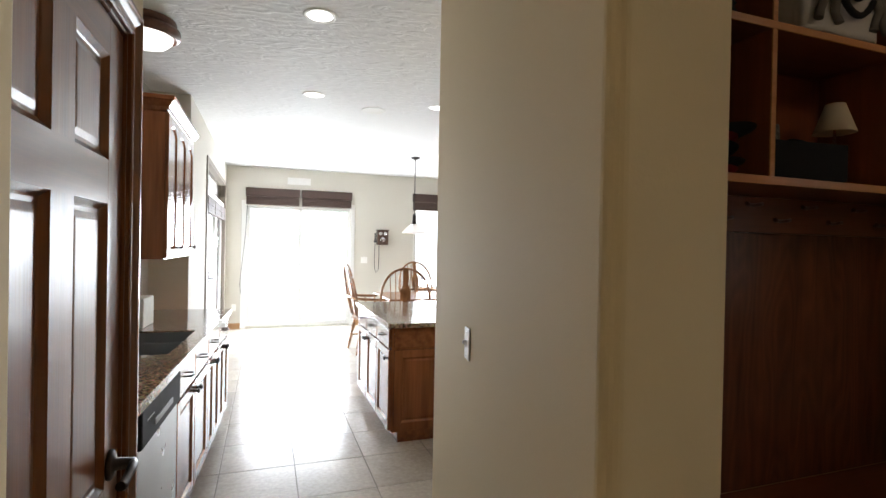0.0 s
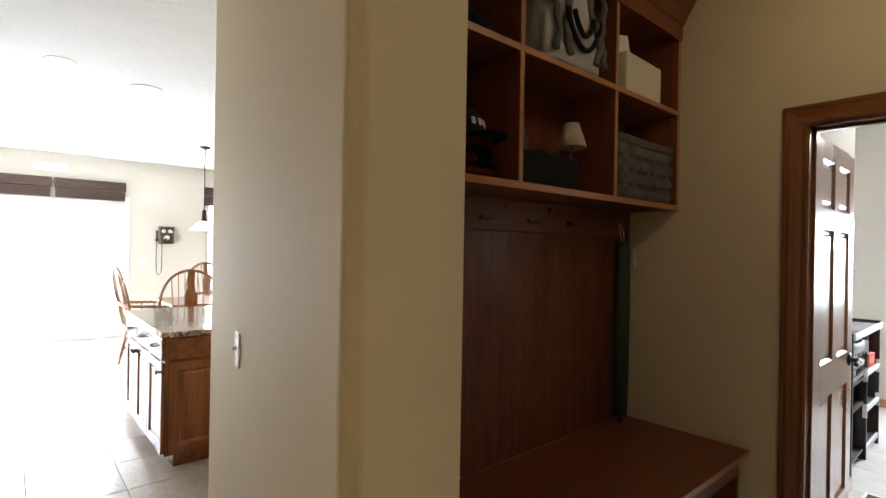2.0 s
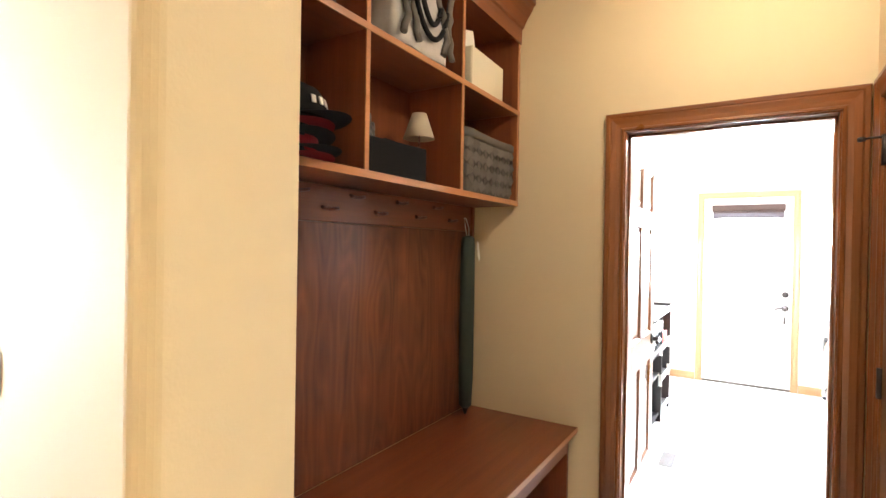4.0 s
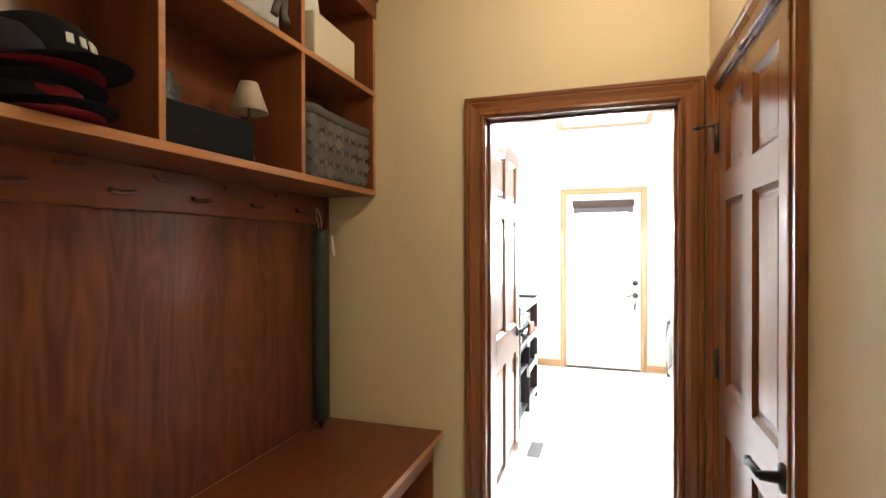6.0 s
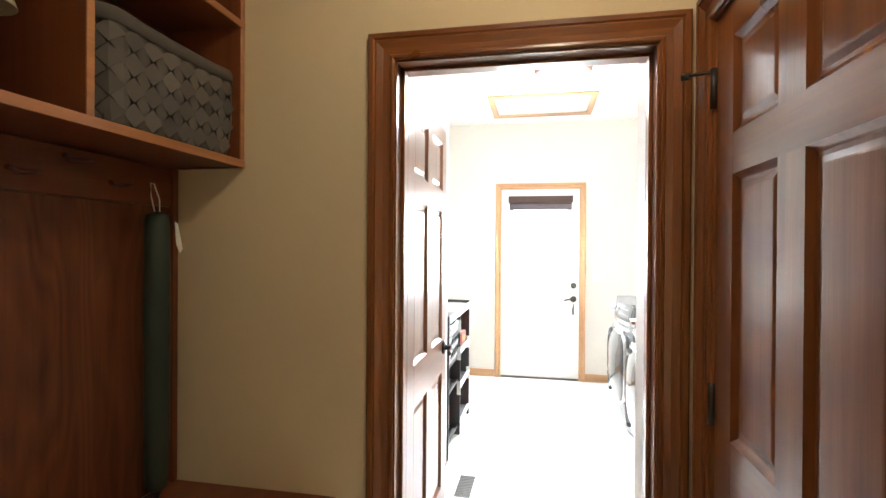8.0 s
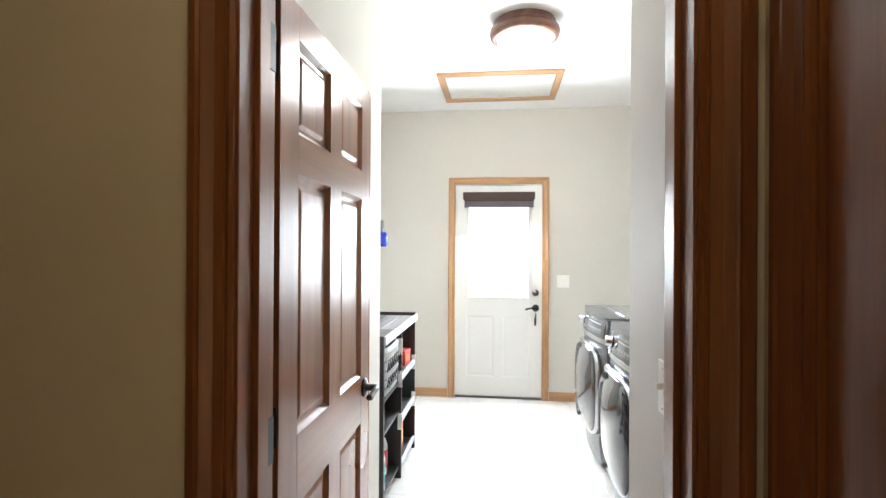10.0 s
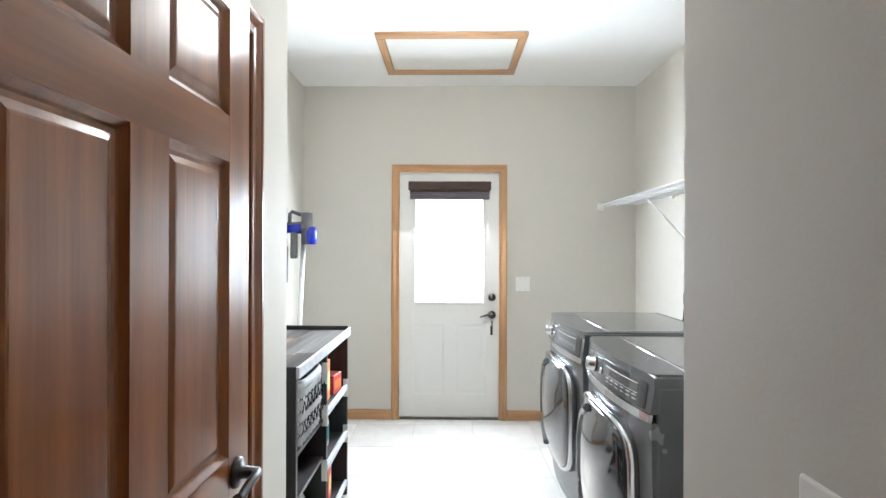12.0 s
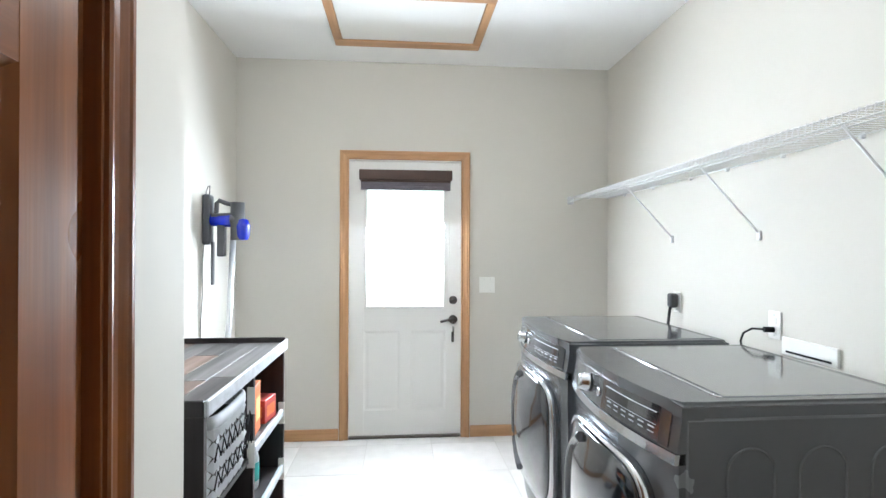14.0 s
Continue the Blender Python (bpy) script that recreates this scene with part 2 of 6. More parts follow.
def part(name, bm, material, parent=None, label=""):
    """Links a bmesh as one mesh object, under a thing or a part."""
    bmesh.ops.recalc_face_normals(bm, faces=bm.faces)
    data = bpy.data.meshes.new(name)
    bm.to_mesh(data)
    bm.free()
    data.materials.append(material)
    ob = new(name, data)
    if parent is not None:
        ob.parent = parent
    return tagged(ob, label) if label else ob


def B(*args, **kw):
    return box(bmesh.new(), *args, **kw)


def thing(name, label, category, m=None, group=""):
    ob = new(name)
    ob.empty_display_size = 0.1
    if m is not None:
        ob.matrix_basis = m
    return tagged(ob, label, category, group)


def struct(name, bm, material, label=""):
    return tagged(part(name, bm, material), label, kind="structure")


# ---------------------------------------------------------------- the large structure
H = 2.74
XM, XL = 5.28, 5.42     # wall between the mudroom and the laundry
YR = 0.81               # wall to the south of the mudroom
DOOR_Y0, DOOR_Y1, DOOR_Z = 0.899, 1.703, 2.003


def wall_along_y(name, x0, x1, y0, y1, material, holes=(), top=H, label=""):
    """A wall that runs along y, with openings (y0, y1, z0, z1)."""
    bm, y = bmesh.new(), y0
    for a, b, lo, hi in sorted(holes):
        if a > y:
            box(bm, x0, y, 0, x1, a, top)
        if lo > 0:
            box(bm, x0, a, 0, x1, b, lo)
        box(bm, x0, a, hi, x1, b, top)
        y = b
    if y < y1:
        box(bm, x0, y, 0, x1, y1, top)
    return struct(name, bm, material, label)


def wall_along_x(name, x0, x1, y0, y1, material, holes=(), top=H, label=""):
    """A wall that runs along x, with openings (x0, x1, z0, z1)."""
    bm, x = bmesh.new(), x0
    for a, b, lo, hi in sorted(holes):
        if a > x:
            box(bm, x, y0, 0, a, y1, top)
        if lo > 0:
            box(bm, a, y0, 0, b, y1, lo)
        box(bm, a, y0, hi, b, y1, top)
        x = b
    if x < x1:
        box(bm, x, y0, 0, x1, y1, top)
    return struct(name, bm, material, label)


# mudroom and hall
wall_along_y("wall_mudroom_east", XM, 5.34, 0.60, 2.62, WALL, [(DOOR_Y0, DOOR_Y1, 0, DOOR_Z)])
wall_along_y("wall_laundry_west", 5.34, XL, 0.60, 2.62, WALL_LAUNDRY, [(DOOR_Y0, DOOR_Y1, 0, DOOR_Z)])
RD0, RD1 = 4.355, 5.160
wall_along_x("wall_mudroom_south", 1.9, XM, 0.68, YR, WALL, [(RD0, RD1, 0, DOOR_Z)])
LX = 2.385
LD0, LD1 = 1.76, 2.497
wall_along_y("wall_hall_west", LX - 0.12, LX, 1.66, 2.63, WALL, [(LD0, LD1, 0, 1.955)])
struct("wall_hall_jog", B(1.9, 0.81, 0, 2.46, 1.752, H, bevel=0.01, segments=3), WALL)
stub = bmesh.new()
sheet(stub, [(3.225, 1.824), (3.486, 1.830), (3.486, 2.50), (XM, 2.50), (XM, 3.58), (3.527, 3.602)], 0, H)
bmesh.ops.bevel(stub, geom=[e for e in stub.edges if abs(e.verts[0].co.z - e.verts[1].co.z) > 1 and min(abs(e.verts[0].co.x - 3.225), abs(e.verts[0].co.x - 3.527)) < 0.001], offset=0.036, segments=6, affect="EDGES", profile=0.5)
struct("wall_partition", stub, WALL)
wall_along_x("wall_closet_back", 1.0, 1.9, 0.68, 0.81, WALL)
# kitchen
KX, KY = 1.75, 10.18
wall_along_y("wall_kitchen_west", KX - 0.32, KX, 2.62, 6.12, WALL_KITCHEN)
wall_along_x("wall_kitchen_return", 1.43, LX - 0.12, 2.51, 2.63, WALL)
wall_along_x("wall_kitchen_jog", KX, 2.06, 6.0, 6.12, WALL_KITCHEN)
wall_along_y("wall_dining_west", 1.94, 2.06, 6.12, KY, WALL_KITCHEN, [(7.25, 9.9, 0.0, 2.42)])
wall_along_x("wall_dining_north", 1.94, 8.0, KY, KY + 0.16, WALL_KITCHEN, [(2.38, 4.13, 0.03, 2.10), (5.30, 6.5, 0.62, 2.20)])
wall_along_y("wall_dining_east", 8.0, 8.12, 2.6, KY + 0.16, WALL_KITCHEN)
wall_along_x("wall_kitchen_south", 5.28, 8.0, 2.62, 2.92, WALL_KITCHEN)
# laundry
wall_along_x("wall_laundry_passage_south", XL, 5.94, 0.71, 0.85, WALL_LAUNDRY)
wall_along_y("wall_laundry_inner", 5.82, 5.94, -0.28, 0.71, WALL_LAUNDRY)
wall_along_x("wall_laundry_south", 5.83, 9.32, -0.40, -0.28, WALL_LAUNDRY)
wall_along_x("wall_laundry_passage_north", XL, 6.80, 1.80, 1.92, WALL_LAUNDRY, [(5.62, 6.48, 0, DOOR_Z)])
wall_along_y("wall_laundry_closet", 6.68, 6.80, 1.92, 2.45, WALL_LAUNDRY)
wall_along_x("wall_laundry_north", XL, 9.32, 2.45, 2.62, WALL_LAUNDRY)
wall_along_y("wall_laundry_east", 9.20, 9.32, -0.28, 2.45, WALL_LAUNDRY, [(0.83, 1.66, 0, 2.035)])
struct("ceiling_hall", B(1.0, -0.5, H, 5.34, 2.875, H + 0.12), CEIL_K)
struct("ceiling_laundry", B(5.34, -0.5, H, 9.4, 2.875, H + 0.12), CEIL)
struct("ceiling_kitchen", B(1.0, 2.875, H, 9.4, KY + 0.2, H + 0.12), CEIL_K)
TILE = mat("floor_tile", (0.50, 0.455, 0.40), 0.22, vary=(3.5, 0.16), fine=(40, 0.25), bump=(35, 0.0003))
LFLOOR = mat("laundry_tile", (0.50, 0.475, 0.445), 0.34, vary=(2.2, 0.16), fine=(9, 0.15), bump=(30, 0.0003))
per_object(TILE)
per_object(LFLOOR)
GROUT = mat("grout", (0.22, 0.20, 0.18), 0.8, vary=(30, 0.1))
struct("floor", B(1.0, -0.5, -0.12, 9.4, KY + 0.2, -0.004), GROUT)
struct("grout_bed", B(XL, -0.28, -0.0038, 9.2, 2.45, -0.0012), mat("pale_grout", (0.455, 0.43, 0.395), 0.7, vary=(20, 0.15)))
GRASS = mat("lawn", (0.07, 0.12, 0.035), 0.9, vary=(1.5, 0.4), bump=(40, 0.02))
struct("ground", B(-400, -400, -0.5, 400, 400, -0.3), GRASS)

# glazing and outlook
GLASS = mat("glass", (0.95, 0.97, 0.97), 0.02)
GLASS.node_tree.nodes["Principled BSDF"].inputs["Transmission Weight"].default_value = 1.0
GLASS.node_tree.nodes["Principled BSDF"].inputs["IOR"].default_value = 1.15
OUT = glow("bright_outlook", (0.93, 0.97, 0.98), 5.0)
nt = OUT.node_tree
oc = nt.nodes.new("ShaderNodeTexCoord")
on = noise_node(nt, oc, 0.35, 4)
orr = nt.nodes.new("ShaderNodeValToRGB")
orr.color_ramp.elements[0].position, orr.color_ramp.elements[1].position = 0.36, 0.5
orr.color_ramp.elements[0].color, orr.color_ramp.elements[1].color = (0.42, 0.58, 0.44, 1), (0.95, 0.98, 1, 1)
nt.links.new(on.outputs[0], orr.inputs[0])
nt.links.new(orr.outputs[0], nt.nodes["Principled BSDF"].inputs["Emission Color"])
nt.nodes["Principled BSDF"].inputs["Base Color"].default_value = (0, 0, 0, 1)
struct("backdrop_north", B(-30, KY + 4.5, -0.3, 40, KY + 4.7, 7), OUT)
struct("backdrop_east", B(15.5, -14, -0.3, 15.7, KY + 4.4, 6), OUT)
struct("backdrop_west", B(-14, -4, -0.3, -13.8, 26, 6), OUT)
# Unseen pale ground, added so the outdoors stays white low in the panes.
PATIO = mat("patio_concrete", (0.70, 0.69, 0.66), 0.85, vary=(1, 0.08), bump=(60, 0.002))
struct("patio", B(-13.7, KY + 0.2, -0.3, 15.4, KY + 4.45, -0.06), PATIO)
struct("pale_ground_east", B(9.4, -13, -0.3, 15.4, KY + 0.1, -0.06), PATIO)


# ---------------------------------------------------------------- trim, casings, doors
CASING = [(0, 0), (0, 0.009), (0.005, 0.013), (0.011, 0.012), (0.014, 0.008), (0.030, 0.010), (0.044, 0.017), (0.048, 0.0185), (0.052, 0.016), (0.056, 0.0205), (0.066, 0.0205), (0.070, 0.016), (0.070, 0)]


def casing(name, a, b, h, place, mats, width=0.070, label=""):
    """Mitred moulding round an opening from a to b up to h; place(u, t, z) maps along the wall, out of it, and up."""
    top = thing(name, label or "stained wooden door casing with stepped moulding", "door trim")
    top["kind"] = "structure"
    k = width / 0.070
    prof = [(o * k, t) for o, t in CASING]
    for nm, m, pts in (("leg", mats[0], lambda o: ((a - o, 0), (a - o, h + o))), ("head", mats[1], lambda o: ((a - o, h + o), (b + o, h + o))),
                       ("leg", mats[0], lambda o: ((b + o, h + o), (b + o, 0)))):
        bm = bmesh.new()
        rings = []
        for end in (0, 1):
            rings.append([bm.verts.new(place(pts(o)[end][0], t, pts(o)[end][1])) for o, t in prof])
        n = len(prof)
        for i in range(n - 1):
            bm.faces.new((rings[0][i], rings[0][i + 1], rings[1][i + 1], rings[1][i]))
        bm.faces.new(rings[0])
        bm.faces.new(rings[1])
        part(nm, bm, m, top)
    return top


def jamb(name, a, b, h, d0, d1, place, mats, stop=None, t=0.018):
    """The lining of an opening, between depths d0 and d1, with a stop strip."""
    top = thing(name, "stained wooden door lining", "door trim")
    top["kind"] = "structure"

    def bx(u0, v0, z0, u1, v1, z1, m, nm):
        p, q = place(u0, v0, z0), place(u1, v1, z1)
        lo, hi = [min(i, j) for i, j in zip(p, q)], [max(i, j) for i, j in zip(p, q)]
        part(nm, B(*lo, *hi, bevel=0.0015), m, top)
    bx(a - 0.001, d0, 0, a + t, d1, h, mats[0], "side")
    bx(b - t, d0, 0, b + 0.001, d1, h, mats[0], "side")
    bx(a + t, d0, h - t, b - t, d1, h + 0.001, mats[1], "head")
    if stop:
        s0, s1 = stop
        bx(a + t, s0, 0, a + t + 0.011, s1, h - t, mats[0], "stop")
        bx(b - t - 0.011, s0, 0, b - t, s1, h - t, mats[0], "stop")
        bx(a + t + 0.011, s0, h - t - 0.011, b - t - 0.011, s1, h - t, mats[1], "stop")
    return top


def ring(x0, z0, x1, z1, inset, rise=0.0, n=9):
    """An outline in x, z, moved in by inset, its top edge arched by rise."""
    a, b, lo, hi = x0 + inset, x1 - inset, z0 + inset, z1 - inset
    if not rise:
        return [(a, lo), (b, lo), (b, hi), (a, hi)]
    pts = [(a, lo), (b, lo)]
    for i in range(n):
        u = 1 - i / (n - 1)
        pts.append((a + (b - a) * u, hi - rise * (1 - math.sin(math.pi * u) ** 0.8)))
    return pts


def raised(bm, x0, z0, x1, z1, y, d, rise=0.0, k=1.0, steps=((0, 0.0012), (0.003, 0.004), (0.010, 0.0105), (0.014, 0.0128), (0.022, 0.0128), (0.034, 0.0085), (0.038, 0.0080))):
    """A raised panel seen in the plane y, its depth going towards d (+1 or -1 along y)."""
    prev = None
    for inset, depth in steps:
        cur = [bm.verts.new((x, y + d * depth, z)) for x, z in ring(x0, z0, x1, z1, inset * k, rise)]
        if prev:
            n = len(cur)
            for i in range(n):
                j = (i + 1) % n
                bm.faces.new((prev[i], prev[j], cur[j], cur[i]))
        prev = cur
    bm.faces.new(prev)


def lever(parent, x, y, z, d, reach, material=None):
    """A lever handle with its round plate; d: out of the door along y; reach: which way the lever points along x."""
    h = part("handle", turned(bmesh.new(), [(0.0, 0), (0.033, 0), (0.033, 0.006), (0.027, 0.010), (0.014, 0.013), (0.011, 0.05), (0.0, 0.052)], (x, y, z), 24,
                              Matrix.Rotation(-d * math.pi / 2, 4, "X")), material or BRONZE, parent)
    bm = bmesh.new()
    pts = [(x, y + d * 0.047, z), (x + reach * 0.025, y + d * 0.052, z + 0.004), (x + reach * 0.06, y + d * 0.052, z + 0.002), (x + reach * 0.095, y + d * 0.049, z - 0.010), (x + reach * 0.108, y + d * 0.047, z - 0.004)]
    tube(bm, pts, 0.0095, 10)
    part("lever", bm, material or BRONZE, h)
    return h


def six_panel(name, w, h, m, label, material, material_x, handle_z=0.905, t=0.035, knuckle=-1, stile=0.108, hinges=True, group=""):
    """A six-panel door: hinges at x = 0, leaf from y = 0 to t."""
    door = thing(name, label, "door", m, group)
    mull = 0.10
    pw = (w - 2 * stile - mull) / 2
    xs = [(stile, stile + pw), (stile + pw + mull, w - stile)]
    k = (h + 0.028) / 2.032
    zs = [(0.235 * k, 0.80 * k), (0.965 * k, 1.595 * k), (1.692 * k, 1.920 * k)]
    for a, b in ((0, stile), (w - stile, w)):
        part("stile", B(a, 0, 0, b, t, h, bevel=0.0015), material, door)
    zr = [0] + [z for p in zs for z in p] + [h]
    for i in range(0, len(zr), 2):
        part("rail", B(stile, 0, zr[i], w - stile, t, zr[i + 1]), material_x, door)
    for lo, hi in zs:
        part("mullion", B(xs[0][1], 0, lo, xs[1][0], t, hi), material, door)
        for a, b in xs:
            bm = bmesh.new()
            raised(bm, a, lo, b, hi, 0, 1)
            raised(bm, a, lo, b, hi, t, -1)
            part("panel", bm, material, door)
    for side in (0, 1):
        lever(door, w - 0.065, 0 if side == 0 else t, handle_z, -1 if side == 0 else 1, -1)
    if hinges:
        yk = -0.006 if knuckle < 0 else t + 0.006
        for z in (0.20, 1.005, 1.804):
            bm = bmesh.new()
            rod(bm, (-0.005, yk, z - 0.052), (-0.005, yk, z + 0.052), 0.009)
            if knuckle > 0:
                cut = Matrix(((0, 0, 1, -0.003), (1, 0, 0, 0.018), (0, 1, 0, z), (0, 0, 0, 1)))
                rim = [(sx * (0.009 + 0.006 * math.cos(q)), sz * (0.037 + 0.009 * math.sin(q))) for sx, sz, qs in ((1, 1, (0, 1, 2)), (-1, 1, (2, 1, 0)), (-1, -1, (0, 1, 2)), (1, -1, (2, 1, 0))) for q in [math.pi / 4 * u for u in qs]]
                sheet(bm, rim, 0, 0.0028, cut)
            else:
                box(bm, -0.0035, yk, z - 0.05, -0.0005, t * 0.92, z + 0.05)
            part("hinge", bm, BRONZE, door)
    return door


ey = lambda x, s: (lambda u, t, z: (x + s * t, u, z))      # on a wall that faces x
ex = lambda y, s: (lambda u, t, z: (u, y + s * t, z))      # on a wall that faces y

ST = (CHERRY, CHERRY_Y)
SX = (CHERRY, CHERRY_X)
casing("door_casing", DOOR_Y0 + 0.012, DOOR_Y1 - 0.012, DOOR_Z - 0.012, ey(XM, -1), ST, 0.083)
casing("door_casing", DOOR_Y0 + 0.012, DOOR_Y1 - 0.012, DOOR_Z - 0.012, ey(XL, 1), ST, 0.062)
jamb("door_lining", DOOR_Y0, DOOR_Y1, DOOR_Z, XM - 0.001, XL + 0.001, ey(0, 1), ST, (5.335, 5.378))
casing("door_casing", RD0 + 0.012, RD1 - 0.012, DOOR_Z - 0.012, ex(YR, 1), SX, 0.083)
jamb("door_lining", RD0, RD1, DOOR_Z, 0.68, YR + 0.001, ex(0, 1), SX, (0.72, 0.76))
casing("door_casing", LD0 + 0.012, LD1 - 0.012, 1.943, ey(LX, 1), ST, 0.062)
jamb("door_lining", LD0, LD1, 1.955, LX - 0.12, LX + 0.001, ey(0, 1), ST, (LX - 0.075, LX - 0.045))

LD = "glossy reddish-brown six-panel wooden door"
leaf = six_panel("door_laundry", 0.762, 1.975, pose(5.480, 1.701, 0.008, 0, 0, 0.3), LD + ", standing open in the laundry passage", CHERRY, CHERRY_X, 0.905, knuckle=1, stile=0.104)
d2 = six_panel("door_mudroom", RD1 - RD0 - 0.042, 1.975, pose(RD1 - 0.021, YR - 0.006, 0.008, 0, 0, 180), LD + ", closed, in the mudroom wall", CHERRY, CHERRY_X, 0.905, knuckle=-1)
d3 = six_panel("door_hall", LD1 - LD0 - 0.042, 1.925, pose(LX - 0.006, LD0 + 0.021, 0.008, 0, 0, 90), LD + ", narrow and closed, near the kitchen", CHERRY, CHERRY_X, 0.965, knuckle=-1, stile=0.10)
# hinge pin stop on the mudroom door
stopper = part("hinge_pin_stop", tube(bmesh.new(), [(RD1 - 0.016, YR + 0.006, 1.855), (RD1 + 0.005, YR + 0.035, 1.858), (RD1 + 0.02, YR + 0.055, 1.858)], 0.004), BRONZE)
rod(bmv := bmesh.new(), (RD1 + 0.016, YR + 0.050, 1.858), (RD1 + 0.028, YR + 0.064, 1.858), 0.009)
part("pad", bmv, BLACK, stopper)
tagged(stopper, "small dark bronze hinge-pin door stop on the top hinge", "door stop")

# hinge leaves let into the jamb beside the open leaf
for z in (0.208, 1.013, 1.812):
    tagged(part("jamb_hinge", B(5.384, DOOR_Y1 - 0.0205, z - 0.047, 5.418, DOOR_Y1 - 0.0178, z + 0.047), BRONZE), "dark bronze hinge leaf screwed to the door jamb", "hinge")

# closet door behind the open leaf
casing("door_casing", 5.62 + 0.012, 6.48 - 0.012, DOOR_Z - 0.012, ex(1.80, -1), SX)
jamb("door_lining", 5.62, 6.48, DOOR_Z, 1.799, 1.92, ex(0, 1), SX)
six_panel("door_closet", 0.82, 1.975, pose(5.64, 1.83, 0.008), "stained six-panel wooden closet door, closed behind the open leaf", CHERRY, CHERRY_X, hinges=False)

# exterior door
casing("door_casing", 0.83 + 0.006, 1.66 - 0.006, 2.03, ey(9.20, -1), (OAK, OAK_Y), 0.064, "honey oak door casing round the white exterior door")
jamb("door_lining", 0.815, 1.675, 2.04, 9.199, 9.32, ey(0, 1), (WHITE, WHITE))
xd = thing("exterior_door", "white exterior door with half window and dark lever", "door")
X0, X1 = 9.215, 9.258
for a, b in ((0.835, 0.945), (1.545, 1.655)):
    part("stile", B(X0, a, 0.02, X1, b, 2.02, bevel=0.0015), WHITE, xd)
part("rail", B(X0, 0.945, 1.90, X1, 1.545, 2.02), WHITE, xd)
part("rail", B(X0, 0.945, 0.78, X1, 1.545, 0.945), WHITE, xd)
part("rail", B(X0, 0.945, 0.02, X1, 1.545, 0.20), WHITE, xd)
part("mullion", B(X0, 1.205, 0.20, X1, 1.285, 0.78), WHITE, xd)
for a, b in ((0.945, 1.205), (1.285, 1.545)):
    bm = bmesh.new()
    raised(bm, a, 0.20, b, 0.78, 0, -1)
    bmesh.ops.transform(bm, matrix=Matrix.Translation((X0, 0, 0)) @ Matrix(((0, -0.35, 0, 0), (1, 0, 0, 0), (0, 0, 1, 0), (0, 0, 0, 1))), verts=bm.verts)
    part("panel", bm, WHITE, xd)
bm = bmesh.new()
for a in ((0.945, 0.945, 0.965, 1.90), (1.525, 0.945, 1.545, 1.90)):
    box(bm, X0 - 0.008, a[0], a[1], X1, a[2], a[3], bevel=0.003)
for z in (0.945, 1.88):
    box(bm, X0 - 0.008, 0.966, z, X1, 1.524, z + 0.02, bevel=0.003)
part("window_frame", bm, WHITE, xd)
pane = part("pane", B(X0 + 0.018, 0.96, 0.96, X0 + 0.022, 1.53, 1.885), GLASS, xd)
pane.visible_shadow = False
for z in (0.25, 1.02, 1.80):
    rod(bm := bmesh.new(), (9.209, 1.662, z - 0.05), (9.209, 1.662, z + 0.05), 0.008)
    part("hinge", bm, BRONZE, xd)
RX = Matrix.Rotation(-math.pi / 2, 4, "Y")
part("deadbolt", turned(bmesh.new(), [(0.031, 0), (0.031, 0.008), (0.026, 0.014), (0.012, 0.016), (0.0, 0.028)], (X0, 0.893, 1.005), 24, RX), BRONZE, xd)
hd = part("handle", turned(bmesh.new(), [(0.033, 0), (0.033, 0.007), (0.027, 0.012), (0.012, 0.014), (0.011, 0.05), (0.0, 0.052)], (X0, 0.893, 0.862), 24, RX), BRONZE, xd)
part("lever", tube(bmesh.new(), [(X0 - 0.048, 0.893, 0.862), (X0 - 0.050, 0.93, 0.866), (X0 - 0.048, 0.975, 0.855), (X0 - 0.046, 0.99, 0.85)], 0.009), BRONZE, hd)
part("threshold", B(9.20, 0.84, 0, 9.32, 1.65, 0.018, bevel=0.004), mat("threshold_bronze", (0.10, 0.085, 0.07), 0.4, metal=0.8, vary=(20, 0.2)), xd)
keys = part("keys", tube(bmesh.new(), [(X0 - 0.030, 0.893 + 0.012 * math.cos(a), 0.835 + 0.02 * math.sin(a)) for a in [i * math.pi / 6 for i in range(13)]], 0.0012, 6), METAL)
box(bm := bmesh.new(), X0 - 0.032, 0.886, 0.765, X0 - 0.029, 0.900, 0.816, bevel=0.001)
part("key", bm, METAL, keys)
box(bm := bmesh.new(), X0 - 0.036, 0.888, 0.70, X0 - 0.028, 0.907, 0.775, bevel=0.003)
part("fob", bm, BRONZE, keys)
tagged(keys, "small key ring with dark fob hanging from the exterior door lever", "keys")

# baseboards
def baseboard(pts, material, h=0.083):
    x0, y0, x1, y1 = pts
    bm = B(x0, y0, 0, x1, y1, h, bevel=0.004, segments=2)
    return tagged(part("baseboard", bm, material), "plain stained wooden baseboard", kind="structure")


baseboard((9.186, 1.722, 9.1995, 2.449), OAK_Y)
baseboard((9.186, -0.279, 9.1995, 0.768), OAK_Y)
baseboard((6.802, 2.436, 9.184, 2.4495), OAK_X)
baseboard((5.956, -0.2795, 9.184, -0.266), OAK_X)
baseboard((5.942, -0.26, 5.955, 0.70), OAK_Y)
baseboard((5.43, 0.851, 5.93, 0.864), CHERRY_X)
baseboard((6.56, 1.786, 6.80, 1.7995), CHERRY_X)
baseboard((XM - 0.013, 1.777, XM - 0.0005, 1.89), CHERRY_Y)
struct("baseboard", sheet(bmesh.new(), [(3.222, 1.88), (3.235, 1.88), (3.521, 3.56), (3.508, 3.56)], 0, 0.083), CHERRY_Y, "plain stained wooden baseboard")
